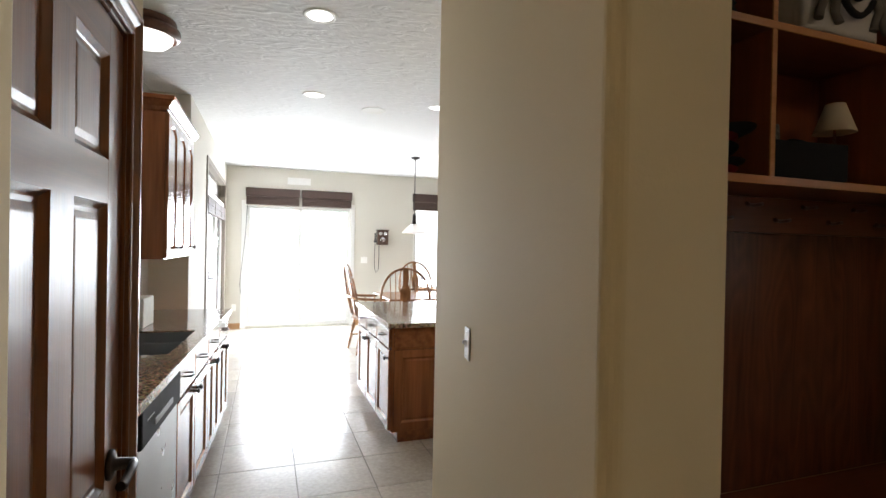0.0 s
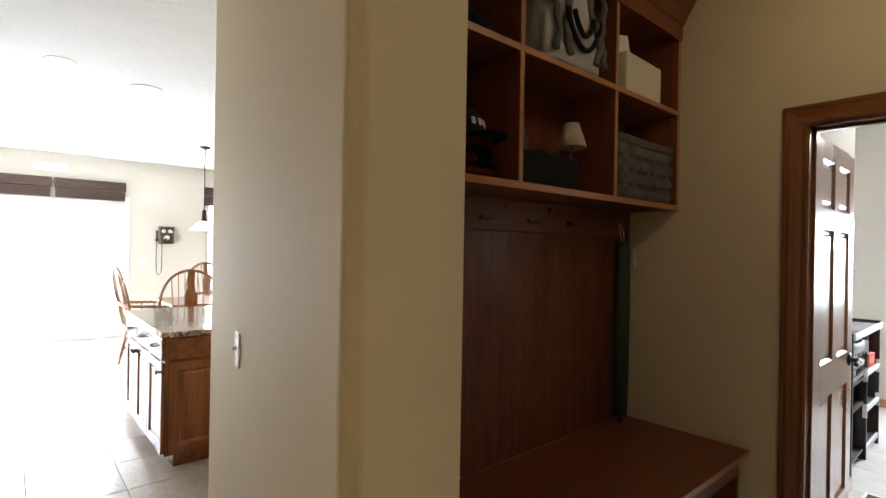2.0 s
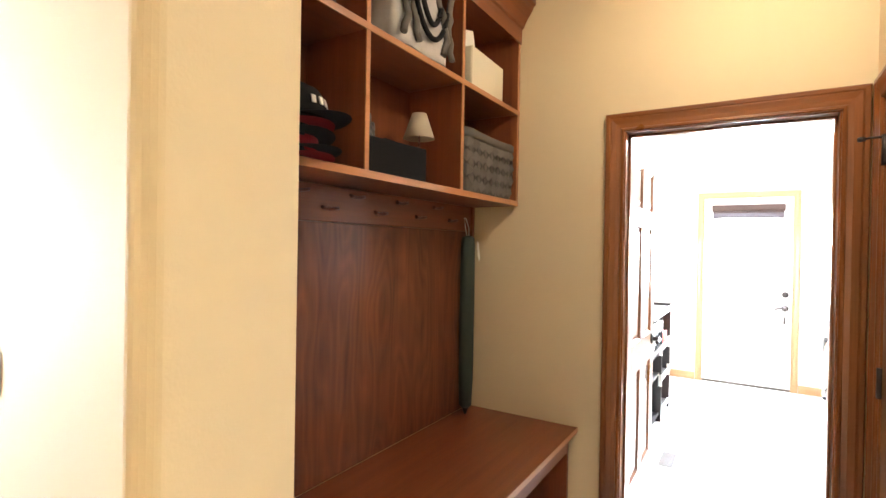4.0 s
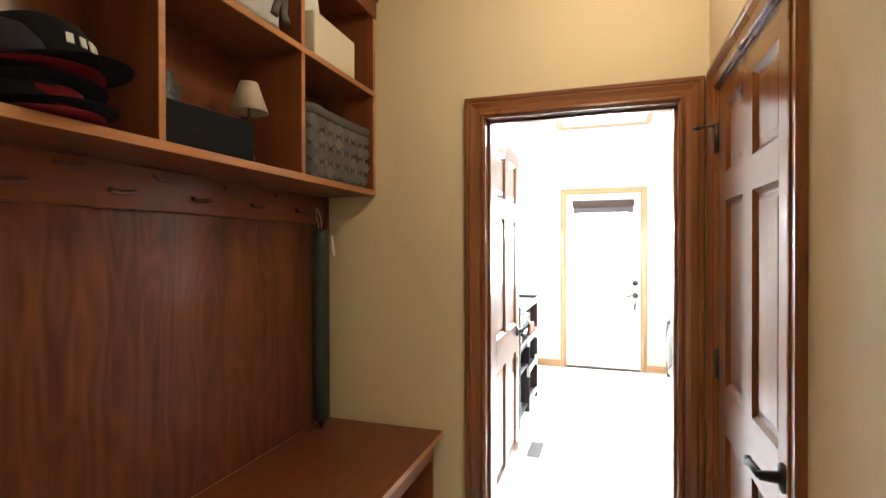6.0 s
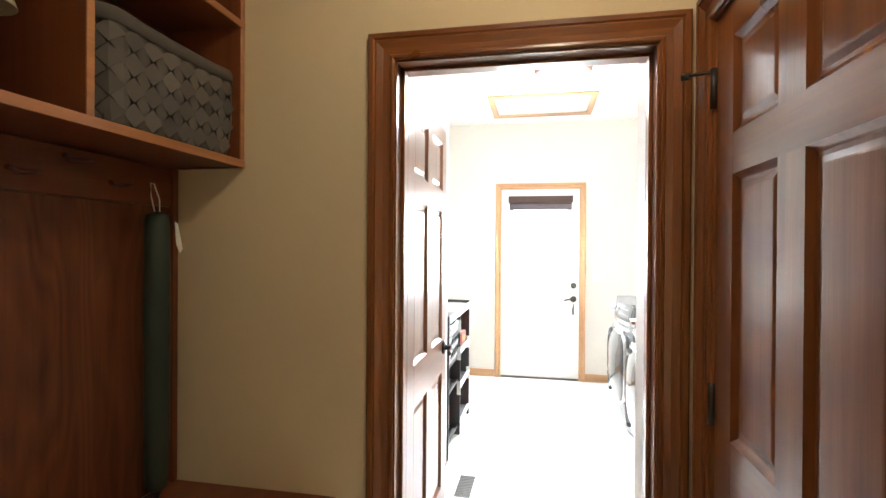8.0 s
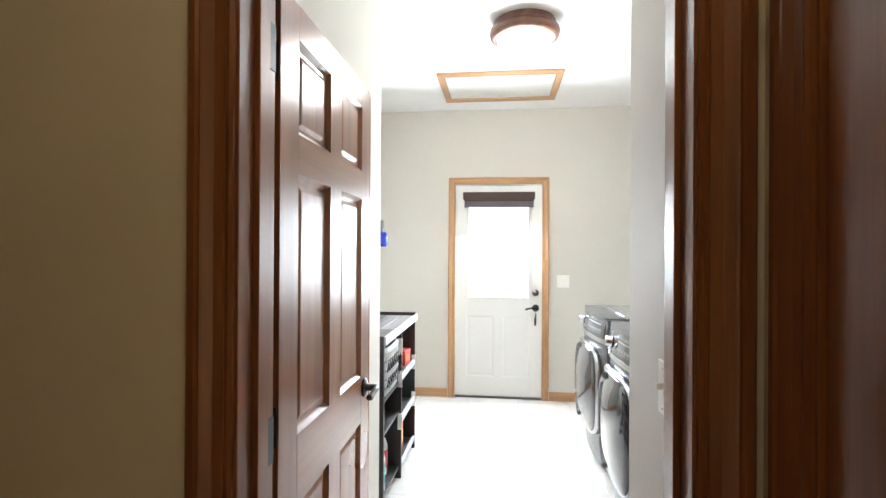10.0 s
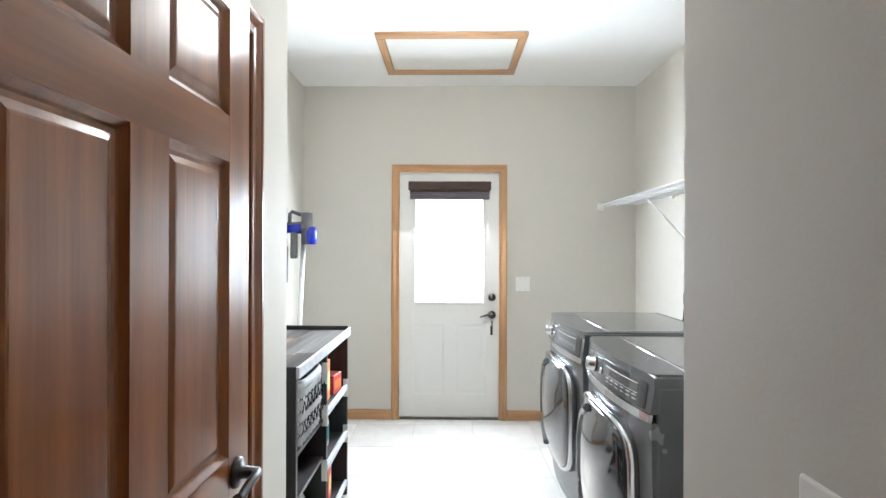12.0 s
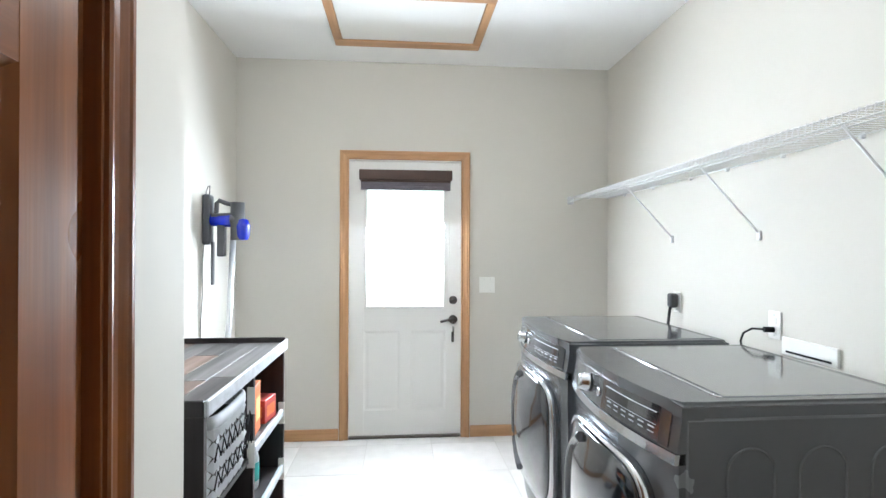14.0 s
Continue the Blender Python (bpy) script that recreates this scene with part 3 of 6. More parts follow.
baseboard((3.27, 1.812, 3.485, 1.8235), CHERRY_X)
baseboard((2.4605, 0.826, 2.474, 1.75), CHERRY_Y)
baseboard((2.475, 0.811, 4.26, 0.824), CHERRY_X)
baseboard((2.0605, 6.13, 2.074, 7.18), OAK_Y, 0.10)
baseboard((2.08, KY - 0.014, 2.30, KY - 0.0005), OAK_X, 0.10)
baseboard((4.21, KY - 0.014, 7.9, KY - 0.0005), OAK_X, 0.10)


# ---------------------------------------------------------------- switches and outlets
def plate(name, gangs, m, label, kind="toggle", screws=True):
    """A cover plate in the plane y = 0, facing -y, centred on the origin."""
    t = thing(name, label, "light switch" if kind != "outlet" else "outlet", m)
    w = 0.07 + 0.046 * (gangs - 1)
    part("plate", B(-w / 2, -0.006, -0.058, w / 2, 0, 0.058, bevel=0.0035, segments=2), PLASTIC_W, t)
    for g in range(gangs):
        x = (g - (gangs - 1) / 2) * 0.046
        if kind == "toggle":
            part("toggle", B(x - 0.004, -0.020, -0.002, x + 0.004, -0.004, 0.012, bevel=0.002), PLASTIC_W, t)
            part("surround", B(x - 0.007, -0.0072, -0.013, x + 0.007, -0.0055, 0.013), PLASTIC_W, t)
        else:
            part("socket", B(x - 0.017, -0.0085, 0.004, x + 0.017, -0.005, 0.036, bevel=0.003), PLASTIC_W, t)
            part("socket", B(x - 0.017, -0.0085, -0.036, x + 0.017, -0.005, -0.004, bevel=0.003), PLASTIC_W, t)
        if screws:
            for z in (-0.042, 0.042):
                part("screw", turned(bmesh.new(), [(0.0035, 0), (0.003, 0.0015), (0, 0.002)], (x, -0.006, z), 10, Matrix.Rotation(math.pi / 2, 4, "X")), METAL, t)
    return t


plate("light_switch", 1, pose(3.3935, 2.822, 1.112, 0, 0, -99.6), "single white toggle switch plate on the hall partition wall")
plate("light_switch", 2, pose(5.595, 0.8505, 1.092, 0, 0, 180) @ Matrix.Scale(1.06, 4), "two-gang glossy clear-white toggle switch plate in the laundry passage")
plate("light_switch", 2, pose(9.1995, 0.642, 1.118, 0, 0, -90), "two-gang white switch plate beside the exterior door")
plate("light_switch", 2, pose(4.38, KY - 0.0005, 1.18), "two-gang white switch plate on the dining wall")
plate("outlet", 1, pose(8.24, -0.2795, 1.085, 0, 0, 180), "white wall outlet above the dryer", "outlet")
plate("outlet", 1, pose(7.50, -0.2795, 1.065, 0, 0, 180), "white wall outlet above the washer", "outlet")
plate("outlet", 1, pose(2.2, KY - 0.0005, 0.36), "white wall outlet on the dining wall", "outlet")

# ---------------------------------------------------------------- mudroom locker
lk = thing("locker_shelf", "brown stained wooden cubby shelf unit with crown above the bench", "shelf unit")
LY0, LY1 = 2.212, 2.498
part("side_panel", B(3.488, LY0 + 0.004, 1.665, 3.506, LY1, 2.52), LOCKER, lk)
part("side_panel", B(5.258, LY0 + 0.004, 1.665, 5.279, LY1, 2.52), LOCKER, lk)
for x in (4.093, 4.690):
    part("divider", B(x, LY0 + 0.004, 1.69, x + 0.018, LY1 - 0.02, 2.126), LOCKER, lk)
    part("divider", B(x, LY0 + 0.004, 2.149, x + 0.018, LY1 - 0.02, 2.52), LOCKER, lk)
    part("edging", B(x - 0.001, LY0, 1.69, x + 0.019, LY0 + 0.005, 2.126, bevel=0.001), EDGE, lk, "lighter wooden edging")
    part("edging", B(x - 0.001, LY0, 2.149, x + 0.019, LY0 + 0.005, 2.52, bevel=0.001), EDGE, lk, "lighter wooden edging")
part("edging", B(5.258, LY0, 1.69, 5.279, LY0 + 0.005, 2.52, bevel=0.001), EDGE, lk, "lighter wooden edging")
for z0, z1 in ((1.667, 1.69), (2.127, 2.148)):
    part("shelf", B(3.507, LY0 + 0.005, z0, 5.257, LY1 - 0.012, z1), LOCKER_X, lk)
    part("edging", B(3.507, LY0 - 0.002, z0 - 0.002, 5.279, LY0 + 0.0045, z1, bevel=0.0012), EDGE, lk, "lighter wooden edging")
part("back_panel", B(3.507, LY1 - 0.011, 1.69, 5.257, LY1, 2.52), LOCKER, lk)
part("top_panel", B(3.488, LY0 + 0.004, 2.521, 5.279, LY1, 2.54), LOCKER_X, lk)
part("frieze", B(3.488, LY0 - 0.006, 2.49, 5.279, LY0 + 0.003, 2.60), LOCKER_X, lk)
bm = bmesh.new()
cr = [(0, 2.565), (0.010, 2.570), (0.014, 2.585), (0.030, 2.615), (0.052, 2.645), (0.060, 2.665), (0.072, 2.675), (0.072, 2.70), (0, 2.70)]
r0 = [bm.verts.new((3.488, LY0 - 0.006 - o, z)) for o, z in cr]
r1 = [bm.verts.new((5.2795, LY0 - 0.006 - o, z)) for o, z in cr]
for i in range(len(cr)):
    j = (i + 1) % len(cr)
    bm.faces.new((r0[i], r0[j], r1[j], r1[i]))
bm.faces.new(r0)
bm.faces.new(r1)
part("crown", bm, LOCKER_X, lk)

HOOKS = mat("dark_stained_hook", (0.105, 0.030, 0.018), 0.4, metal=0.0, vary=(40, 0.3))
hr = thing("coat_rack", "brown stained hook rail with two rows of small dark crosswise hooks", "coat rack")
part("rail", B(3.488, 2.470, 1.535, 5.255, 2.498, 1.664, bevel=0.002), LOCKER_X, hr)
for i in range(11):
    x, z = 3.62 + 0.14 * i, (1.580, 1.633)[i % 2]
    bm = bmesh.new()
    rod(bm, (x, 2.4705, z), (x, 2.452, z), 0.005, 0.005, 10)
    tube(bm, [(x - 0.040, 2.440, z + 0.004), (x - 0.022, 2.446, z + 0.001), (x, 2.449, z - 0.002), (x + 0.022, 2.446, z + 0.001), (x + 0.040, 2.440, z + 0.004)], 0.0062, 10)
    part("hook", bm, HOOKS, hr)

bk = thing("plywood_backboard", "dark reddish stained oak plywood board behind the bench", "wall panel")
part("board", B(3.488, 2.482, 0.60, 5.2795, 2.498, 1.534), LOCKER_BACK, bk)
part("stile", B(5.256, 2.462, 0.60, 5.2795, 2.4815, 1.664, bevel=0.001), LOCKER, bk)

bn = thing("bench", "brown stained wooden entry bench with an open front", "bench")
part("seat", B(3.488, 1.885, 0.574, 5.2795, 2.481, 0.599, bevel=0.003, segments=2), LOCKER_X, bn)
part("apron", B(3.488, 1.905, 0.50, 5.215, 1.924, 0.573), LOCKER_X, bn)
for x in (3.489, 4.10, 4.68, 5.195):
    part("side_panel", B(x, 1.905 if x in (3.489, 5.195) else 1.926, 0.0, x + 0.02, 2.48, 0.499 if x < 5.19 else 0.573), LOCKER, bn)
part("base_shelf", B(3.511, 1.93, 0.08, 5.195, 2.478, 0.10), LOCKER_X, bn)
part("edging", B(3.488, 1.8825, 0.5745, 5.2795, 1.8848, 0.5985), EDGE, bn, "lighter wooden edging")

# things in the cubbies
NAVY = mat("dark_navy_cloth", (0.014, 0.016, 0.024), 0.85, vary=(20, 0.3), bump=(300, 0.0006))
RED = mat("red_cloth", (0.36, 0.02, 0.03), 0.8, vary=(20, 0.2), bump=(300, 0.0006))
CHARCOAL_CLOTH = mat("black_cotton", (0.012, 0.012, 0.013), 0.9, spec=0.2, vary=(20, 0.2), bump=(300, 0.0006))
CAPW = mat("white_print", (0.7, 0.7, 0.68), 0.6, vary=(30, 0.1))


def cap(m, colour, brim, label, print_it=False):
    c = thing("cap", label, "cap", m)
    bm = bmesh.new()
    prof = [(0.092, 0), (0.094, 0.03), (0.088, 0.06), (0.070, 0.088), (0.040, 0.104), (0.0, 0.110)]
    turned(bm, prof, (0, 0, 0), 28)
    for v in bm.verts:
        v.co.y *= 1.12
    part("crown", bm, colour, c)
    bm = bmesh.new()
    rows = []
    for j in range(5):
        row = []
        for i in range(13):
            a = math.pi * (0.12 + 0.76 * i / 12)
            r = 0.09 + 0.070 * (j / 4) * math.sin(a) ** 0.5
            row.append(bm.verts.new((r * math.cos(a), -r * 1.12 * math.sin(a), 0.006 - 0.020 * abs(math.cos(a)) ** 2 * (j / 4) + 0.004 * j / 4)))
        rows.append(row)
    for a, b in zip(rows, rows[1:]):
        for i in range(12):
            bm.faces.new((a[i], a[i + 1], b[i + 1], b[i])).smooth = True
    bmesh.ops.solidify(bm, geom=bm.faces[:], thickness=0.004)
    part("brim", bm, brim, c)
    part("button", turned(bmesh.new(), [(0.008, 0), (0.006, 0.004), (0, 0.005)], (0, 0, 0.108), 12), colour, c)
    if print_it:
        for i, (dx, tilt) in enumerate(((-0.05, 0.0), (-0.022, 0.0), (0.004, 0.15), (0.03, 0.0))):
            a = dx / 0.095
            bm = B(-0.007, -0.0015, -0.011, 0.007, 0.0015, 0.011)
            bmesh.ops.transform(bm, matrix=Matrix.Translation((0.093 * math.sin(a), -0.1035 * math.cos(a), 0.047)) @ Matrix.Rotation(a, 4, "Z") @ Matrix.Rotation(-0.25, 4, "X"), verts=bm.verts)
            part("print", bm, CAPW, c, "white printed bar")
    return c


cap(pose(3.86, 2.345, 1.693, 0, 0, 8), NAVY, RED, "dark navy cap with a red brim, bottom of a stack")
cap(pose(3.88, 2.342, 1.722, 2, 0, 14), RED, NAVY, "red cap with a dark brim, in a stack in a cubby")
cap(pose(3.86, 2.342, 1.751, -2, 2, 6), NAVY, NAVY, "dark navy cap, in a stack in a cubby")
cap(pose(3.85, 2.340, 1.782, 0, 0, 12), NAVY, RED, "dark cap with a red brim, in a stack in a cubby")
cap(pose(3.895, 2.325, 1.812, 0, 0, 24), CHARCOAL_CLOTH, NAVY, "black cap with white print on top of a stack", True)

CHARCOAL = mat("charcoal_fabric", (0.009, 0.009, 0.010), 0.85, spec=0.15, vary=(14, 0.2), bump=(400, 0.0004))
def by_island(m, lo, hi):
    """Varies a material's tone from strip to strip."""
    nt = m.node_tree
    b = nt.nodes["Principled BSDF"]
    src = b.inputs["Base Color"].links[0].from_socket
    geo = nt.nodes.new("ShaderNodeNewGeometry")
    rng = nt.nodes.new("ShaderNodeMapRange")
    rng.inputs[3].default_value, rng.inputs[4].default_value = lo, hi
    hsv = nt.nodes.new("ShaderNodeHueSaturation")
    nt.links.new(geo.outputs["Random Per Island"], rng.inputs[0])
    nt.links.new(rng.outputs[0], hsv.inputs["Value"])
    nt.links.new(src, hsv.inputs["Color"])
    nt.links.new(hsv.outputs[0], b.inputs["Base Color"])
    return m


GREY = by_island(mat("grey_felt", (0.115, 0.102, 0.086), 0.9, vary=(9, 0.2), bump=(350, 0.0008)), 0.72, 1.15)
LGREY = mat("light_grey_cloth", (0.42, 0.40, 0.38), 0.85, vary=(12, 0.18), bump=(250, 0.0006))
CREAM = mat("cream_plastic", (0.66, 0.60, 0.46), 0.45, vary=(5, 0.04))
PAPER = mat("paper", (0.72, 0.70, 0.62), 0.7, vary=(20, 0.12))

bn2 = thing("storage_bin", "open charcoal fabric bin full of dark things in a cubby", "storage bin", pose(4.275, 2.325, 1.691, 0, 0, -6))
for a in ((-0.165, -0.10, 0.165, -0.096), (-0.165, 0.096, 0.165, 0.10), (-0.165, -0.096, -0.161, 0.096), (0.161, -0.096, 0.165, 0.096)):
    part("wall", B(a[0], a[1], 0.0, a[2], a[3], 0.118, bevel=0.0015), CHARCOAL, bn2)
part("base", B(-0.16, -0.095, 0.0, 0.16, 0.095, 0.006), CHARCOAL, bn2)


def crumple(name, size, m, material, label, category, seed=0, amount=0.25):
    """A soft, creased lump of cloth."""
    bm = bmesh.new()
    bmesh.ops.create_icosphere(bm, subdivisions=4, radius=1)
    for v in bm.verts:
        n = noise.noise(v.co * 1.6 + Vector((seed, 0, 0))) + 0.5 * noise.noise(v.co * 4.1 + Vector((0, seed, 0)))
        v.co = Vector([c * s * (1 + amount * n) for c, s in zip(v.co, size)])
        v.co.z = max(v.co.z, -size[2] * 0.9)
    for f in bm.faces:
        f.smooth = True
    ob = part(name, bm, material)
    ob.matrix_basis = m
    return tagged(ob, label, category)


SLICK = mat("slate_nylon", (0.035, 0.040, 0.048), 0.32, vary=(18, 0.35), bump=(60, 0.002))
crumple("glove", (0.058, 0.05, 0.070), pose(4.185, 2.32, 1.835, 0, 12, 0), SLICK, "crumpled blue-grey glove poking out of the charcoal bin", "glove", 3, 0.35)
crumple("scarf", (0.07, 0.06, 0.045), pose(4.34, 2.32, 1.790), CHARCOAL, "black knitted scarf bundled in the charcoal bin", "scarf", 8, 0.3)

tl = thing("table_lamp", "small crystal table lamp with a beige shade, in a cubby", "lamp", pose(4.56, 2.335, 1.691) @ Matrix.Scale(0.87, 4))
SHADE = mat("beige_linen", (0.50, 0.42, 0.30), 0.8, vary=(30, 0.08), bump=(300, 0.0003))
bm = turned(bmesh.new(), [(0.073, 0.223), (0.034, 0.338)], (0, 0, 0), 32)
bm.faces.ensure_lookup_table()
bmesh.ops.delete(bm, geom=[f for f in bm.faces if len(f.verts) > 4], context="FACES_ONLY")
bmesh.ops.solidify(bm, geom=bm.faces[:], thickness=0.002)
part("shade", bm, SHADE, tl)
CRYSTAL = mat("clear_crystal", (0.9, 0.9, 0.88), 0.04)
CRYSTAL.node_tree.nodes["Principled BSDF"].inputs["Transmission Weight"].default_value = 0.9
part("stem", turned(bmesh.new(), [(0.008, 0.012), (0.024, 0.03), (0.026, 0.045), (0.009, 0.062), (0.022, 0.082), (0.020, 0.10), (0.008, 0.115), (0.014, 0.13), (0.020, 0.150), (0.017, 0.168), (0.007, 0.182), (0.006, 0.19), (0.005, 0.27)], (0, 0, 0), 10), CRYSTAL, tl)
part("base", turned(bmesh.new(), [(0.05, 0), (0.05, 0.006), (0.03, 0.012), (0.0, 0.014)], (0, 0, 0), 24), BRONZE, tl)
part("finial", turned(bmesh.new(), [(0.003, 0.27), (0.003, 0.335), (0.006, 0.342), (0, 0.35)], (0, 0, 0), 10), BRONZE, tl)


# Shade between the woven strips, painted as a darker felt behind them.
FELT_GAP_SHADE = mat("gap_shade_grey_felt", (0.055, 0.050, 0.046), 0.9, vary=(9, 0.2), bump=(350, 0.0008))


def woven_basket(name, w, d, h, m, label, material, cell=0.062, bulge=0.05, sag=0.012, group=""):
    """A soft basket of broad felt strips, woven on the diagonal, with a rolled rim."""
    bk = thing(name, label, "basket", m, group)
    part("liner", B(-w / 2 + 0.016, -d / 2 + 0.016, 0.002, w / 2 - 0.016, d / 2 - 0.016, h * 0.80), FELT_GAP_SHADE, bk)
    cols = max(6, round(2 * (w + d) / cell))
    cr = 0.22 * min(w, d)
    hump = lambda x, y: sag * (abs(2 * x / w) ** 3 + 0.35 * abs(2 * y / d) ** 3 - 0.7)

    def at(u, v, out):
        """A point on the wall: u turns round the basket, v 0 to 1 up it."""
        s = (u % 1) * 2 * (w + d - 4 * cr + math.pi * cr)
        straight = (w - 2 * cr, d - 2 * cr)
        x, y, a = -w / 2 + cr, -d / 2, -math.pi / 2
        for side in range(4):
            ln = straight[side % 2]
            dx, dy = math.cos(a + math.pi / 2), math.sin(a + math.pi / 2)
            if s <= ln:
                x, y = x + dx * s, y + dy * s
                nx, ny = dy, -dx
                break
            x, y, s = x + dx * ln, y + dy * ln, s - ln
            cx, cy = x - dy * cr, y + dx * cr
            if s <= math.pi / 2 * cr:
                b = a + s / cr
                x, y, nx, ny = cx + cr * math.cos(b), cy + cr * math.sin(b), math.cos(b), math.sin(b)
                break
            a += math.pi / 2
            x, y, s = cx + cr * math.cos(a), cy + cr * math.sin(a), s - math.pi / 2 * cr
        else:
            nx, ny = 0, -1
        top = h + hump(x, y)
        belly = 1 + bulge * (math.sin(math.pi * min(1, v * 0.9 + 0.05)) - 0.75 * (1 - v) ** 3)
        return Vector((x * belly + nx * out, y * belly + ny * out, v * top))
    rows_n = max(2, round(h * 0.88 / (cell * 0.9)))
    bm = bmesh.new()
    for c in range(cols):
        for q in range(2 * rows_n + 1):
            u, v = (c + 0.5 * (q % 2)) / cols, (q * 0.5) / rows_n * 0.9
            hu, hv = 0.5 / cols, 0.45 / rows_n
            flip = q % 2
            tri = []
            lift = (0.006, 0.013, 0.006, -0.001) if flip else (0.006, -0.001, 0.006, 0.013)
            for (du, dv), o in zip(((0, -hv), (hu, 0), (0, hv), (-hu, 0)), lift):
                tri.append(bm.verts.new(at(u + du * 0.97, min(0.9, max(0.0, v + dv * 0.97)), o)))
            mid = bm.verts.new(at(u, min(0.9, max(0, v)), 0.006))
            for k in range(4):
                if (tri[k].co - tri[(k + 1) % 4].co).length > 0.002:
                    bm.faces.new((tri[k], tri[(k + 1) % 4], mid))
    part("weave", bm, material, bk)
    bm = bmesh.new()
    N = 64
    loops = [[bm.verts.new(at(k / N, v, o)) for k in range(N)] for v, o in ((0.86, 0.006), (0.87, 0.013), (0.97, 0.015), (1.0, 0.009), (1.0, 0.002), (0.97, -0.003), (0.86, -0.003))]
    for a, b in zip(loops, loops[1:] + loops[:1]):
        for k in range(N):
            bm.faces.new((a[k], a[(k + 1) % N], b[(k + 1) % N], b[k])).smooth = True
    part("rim", bm, material, bk)
    return bk


wb = woven_basket("woven_basket", 0.49, 0.235, 0.268, pose(4.985, 2.338, 1.692), "grey felt basket woven on the diagonal in a low cubby", GREY)
part("handle", tube(bmesh.new(), [(-0.255, -0.05, 0.20), (-0.262, -0.05, 0.25), (-0.25, -0.035, 0.292), (-0.24, 0.0, 0.298), (-0.25, 0.04, 0.292), (-0.262, 0.055, 0.25), (-0.255, 0.055, 0.20)], 0.010), BLACK, wb, "black strap handle")

cb = thing("magazine_box", "cream plastic storage box full of papers in a cubby", "storage box", pose(4.935, 2.325, 2.149, 0, 0, 2))
for a in ((-0.165, -0.105, 0.165, -0.10), (-0.165, 0.10, 0.165, 0.105), (-0.165, -0.0995, -0.16, 0.0995), (0.16, -0.0995, 0.165, 0.0995)):
    part("wall", B(a[0], a[1], 0, a[2], a[3], 0.165, bevel=0.002), CREAM, cb)
part("base", B(-0.159, -0.099, 0.0, 0.159, 0.099, 0.005), CREAM, cb)
for i, (x, h, r) in enumerate(((-0.09, 0.275, -14), (-0.075, 0.29, 6), (-0.04, 0.262, 16), (-0.01, 0.24, -9), (0.03, 0.20, 5))):
    p = part("magazine", B(-0.05, -0.002 - 0.001 * i, 0, 0.07, 0.002, h - 0.01), PAPER)
    p.matrix_basis = pose(4.94 + x, 2.27 + 0.022 * i, 2.156, -4, r * 0.5, r)
    tagged(p, "pale paper magazine standing in the cream box", "magazine", "magazines in the cream box")

# patterned tote bag in the upper middle cubby
bag = thing("tote_bag", "light grey cloth tote bag with dark curved straps", "bag", pose(4.42, 2.30, 2.15))
bm = bmesh.new()
rows = []
for j in range(15):
    v = j / 14
    row = []
    for i in range(32):
        a = 2 * math.pi * i / 32
        rx, ry = 0.20 * (1 - 0.12 * v), 0.095 * (1 - 0.25 * v)
        fold = 1 + 0.07 * math.sin(5 * a + 3 * v) + 0.05 * math.sin(9 * a - 5 * v)
        c, s = math.cos(a), math.sin(a)
        row.append(bm.verts.new((rx * fold * math.copysign(abs(c) ** 0.7, c), ry * fold * math.copysign(abs(s) ** 0.7, s), 0.33 * v)))
    rows.append(row)
for a, b in zip(rows, rows[1:]):
    for i in range(32):
        k = (i + 1) % 32
        bm.faces.new((a[i], a[k], b[k], b[i])).smooth = True
bm.faces.new(rows[0])
bm.faces.new(rows[-1])
part("body", bm, LGREY, bag)
for n, (x, r) in enumerate(((0.02, 0.062), (0.02, 0.105))):
    bm = bmesh.new()
    tube(bm, [(x + r * math.cos(t) * 1.0, -0.099 - 0.006 * math.sin(2 * t), 0.20 + 1.25 * r * math.sin(t)) for t in [math.pi * (1.0 + i / 16) for i in range(17)]], 0.010, 8)
    part("strap", bm, CHARCOAL, bag, "dark curved strap")
crumple("cloth_bundle", (0.12, 0.08, 0.07), pose(3.95, 2.35, 2.205), CHARCOAL, "dark bundled cloth on the upper cubby shelf", "clothing", 5, 0.3)

for x, k in ((-0.155, 0.02), (-0.06, -0.015), (0.10, 0.02), (0.165, -0.01)):
    bm = bmesh.new()
    tube(bm, [(x + k * math.sin(5 * j / 9), -0.100 + 0.006 * math.sin(2.2 * j) + 0.0026 * j, 0.03 + 0.032 * j) for j in range(10)], 0.011, 8)
    for vv in bm.verts:
        vv.co.x = x + (vv.co.x - x) * 1.5
    part("stripe", bm, GREY, bag, "darker grey wavy stripe")
# green umbrella sleeve by the corner
GREEN = mat("dark_green_nylon", (0.026, 0.042, 0.032), 0.6, vary=(10, 0.25), bump=(120, 0.0008))
um = thing("umbrella", "dark green furled umbrella hanging from a hook above the bench", "umbrella")
part("sleeve", turned(bmesh.new(), [(0.020, 0.635), (0.032, 0.65), (0.037, 0.80), (0.038, 1.20), (0.036, 1.46), (0.032, 1.50), (0.014, 1.51)], (5.135, 2.420, 0), 16), GREEN, um)
part("tip", turned(bmesh.new(), [(0.006, 0.600), (0.010, 0.615), (0.018, 0.636)], (5.135, 2.420, 0), 12), BLACK, um)
part("loop", tube(bmesh.new(), [(5.125, 2.42, 1.505), (5.12, 2.43, 1.56), (5.13, 2.44, 1.60), (5.143, 2.44, 1.60), (5.15, 2.425, 1.55), (5.145, 2.42, 1.505)], 0.0022, 6), PLASTIC_W, um)
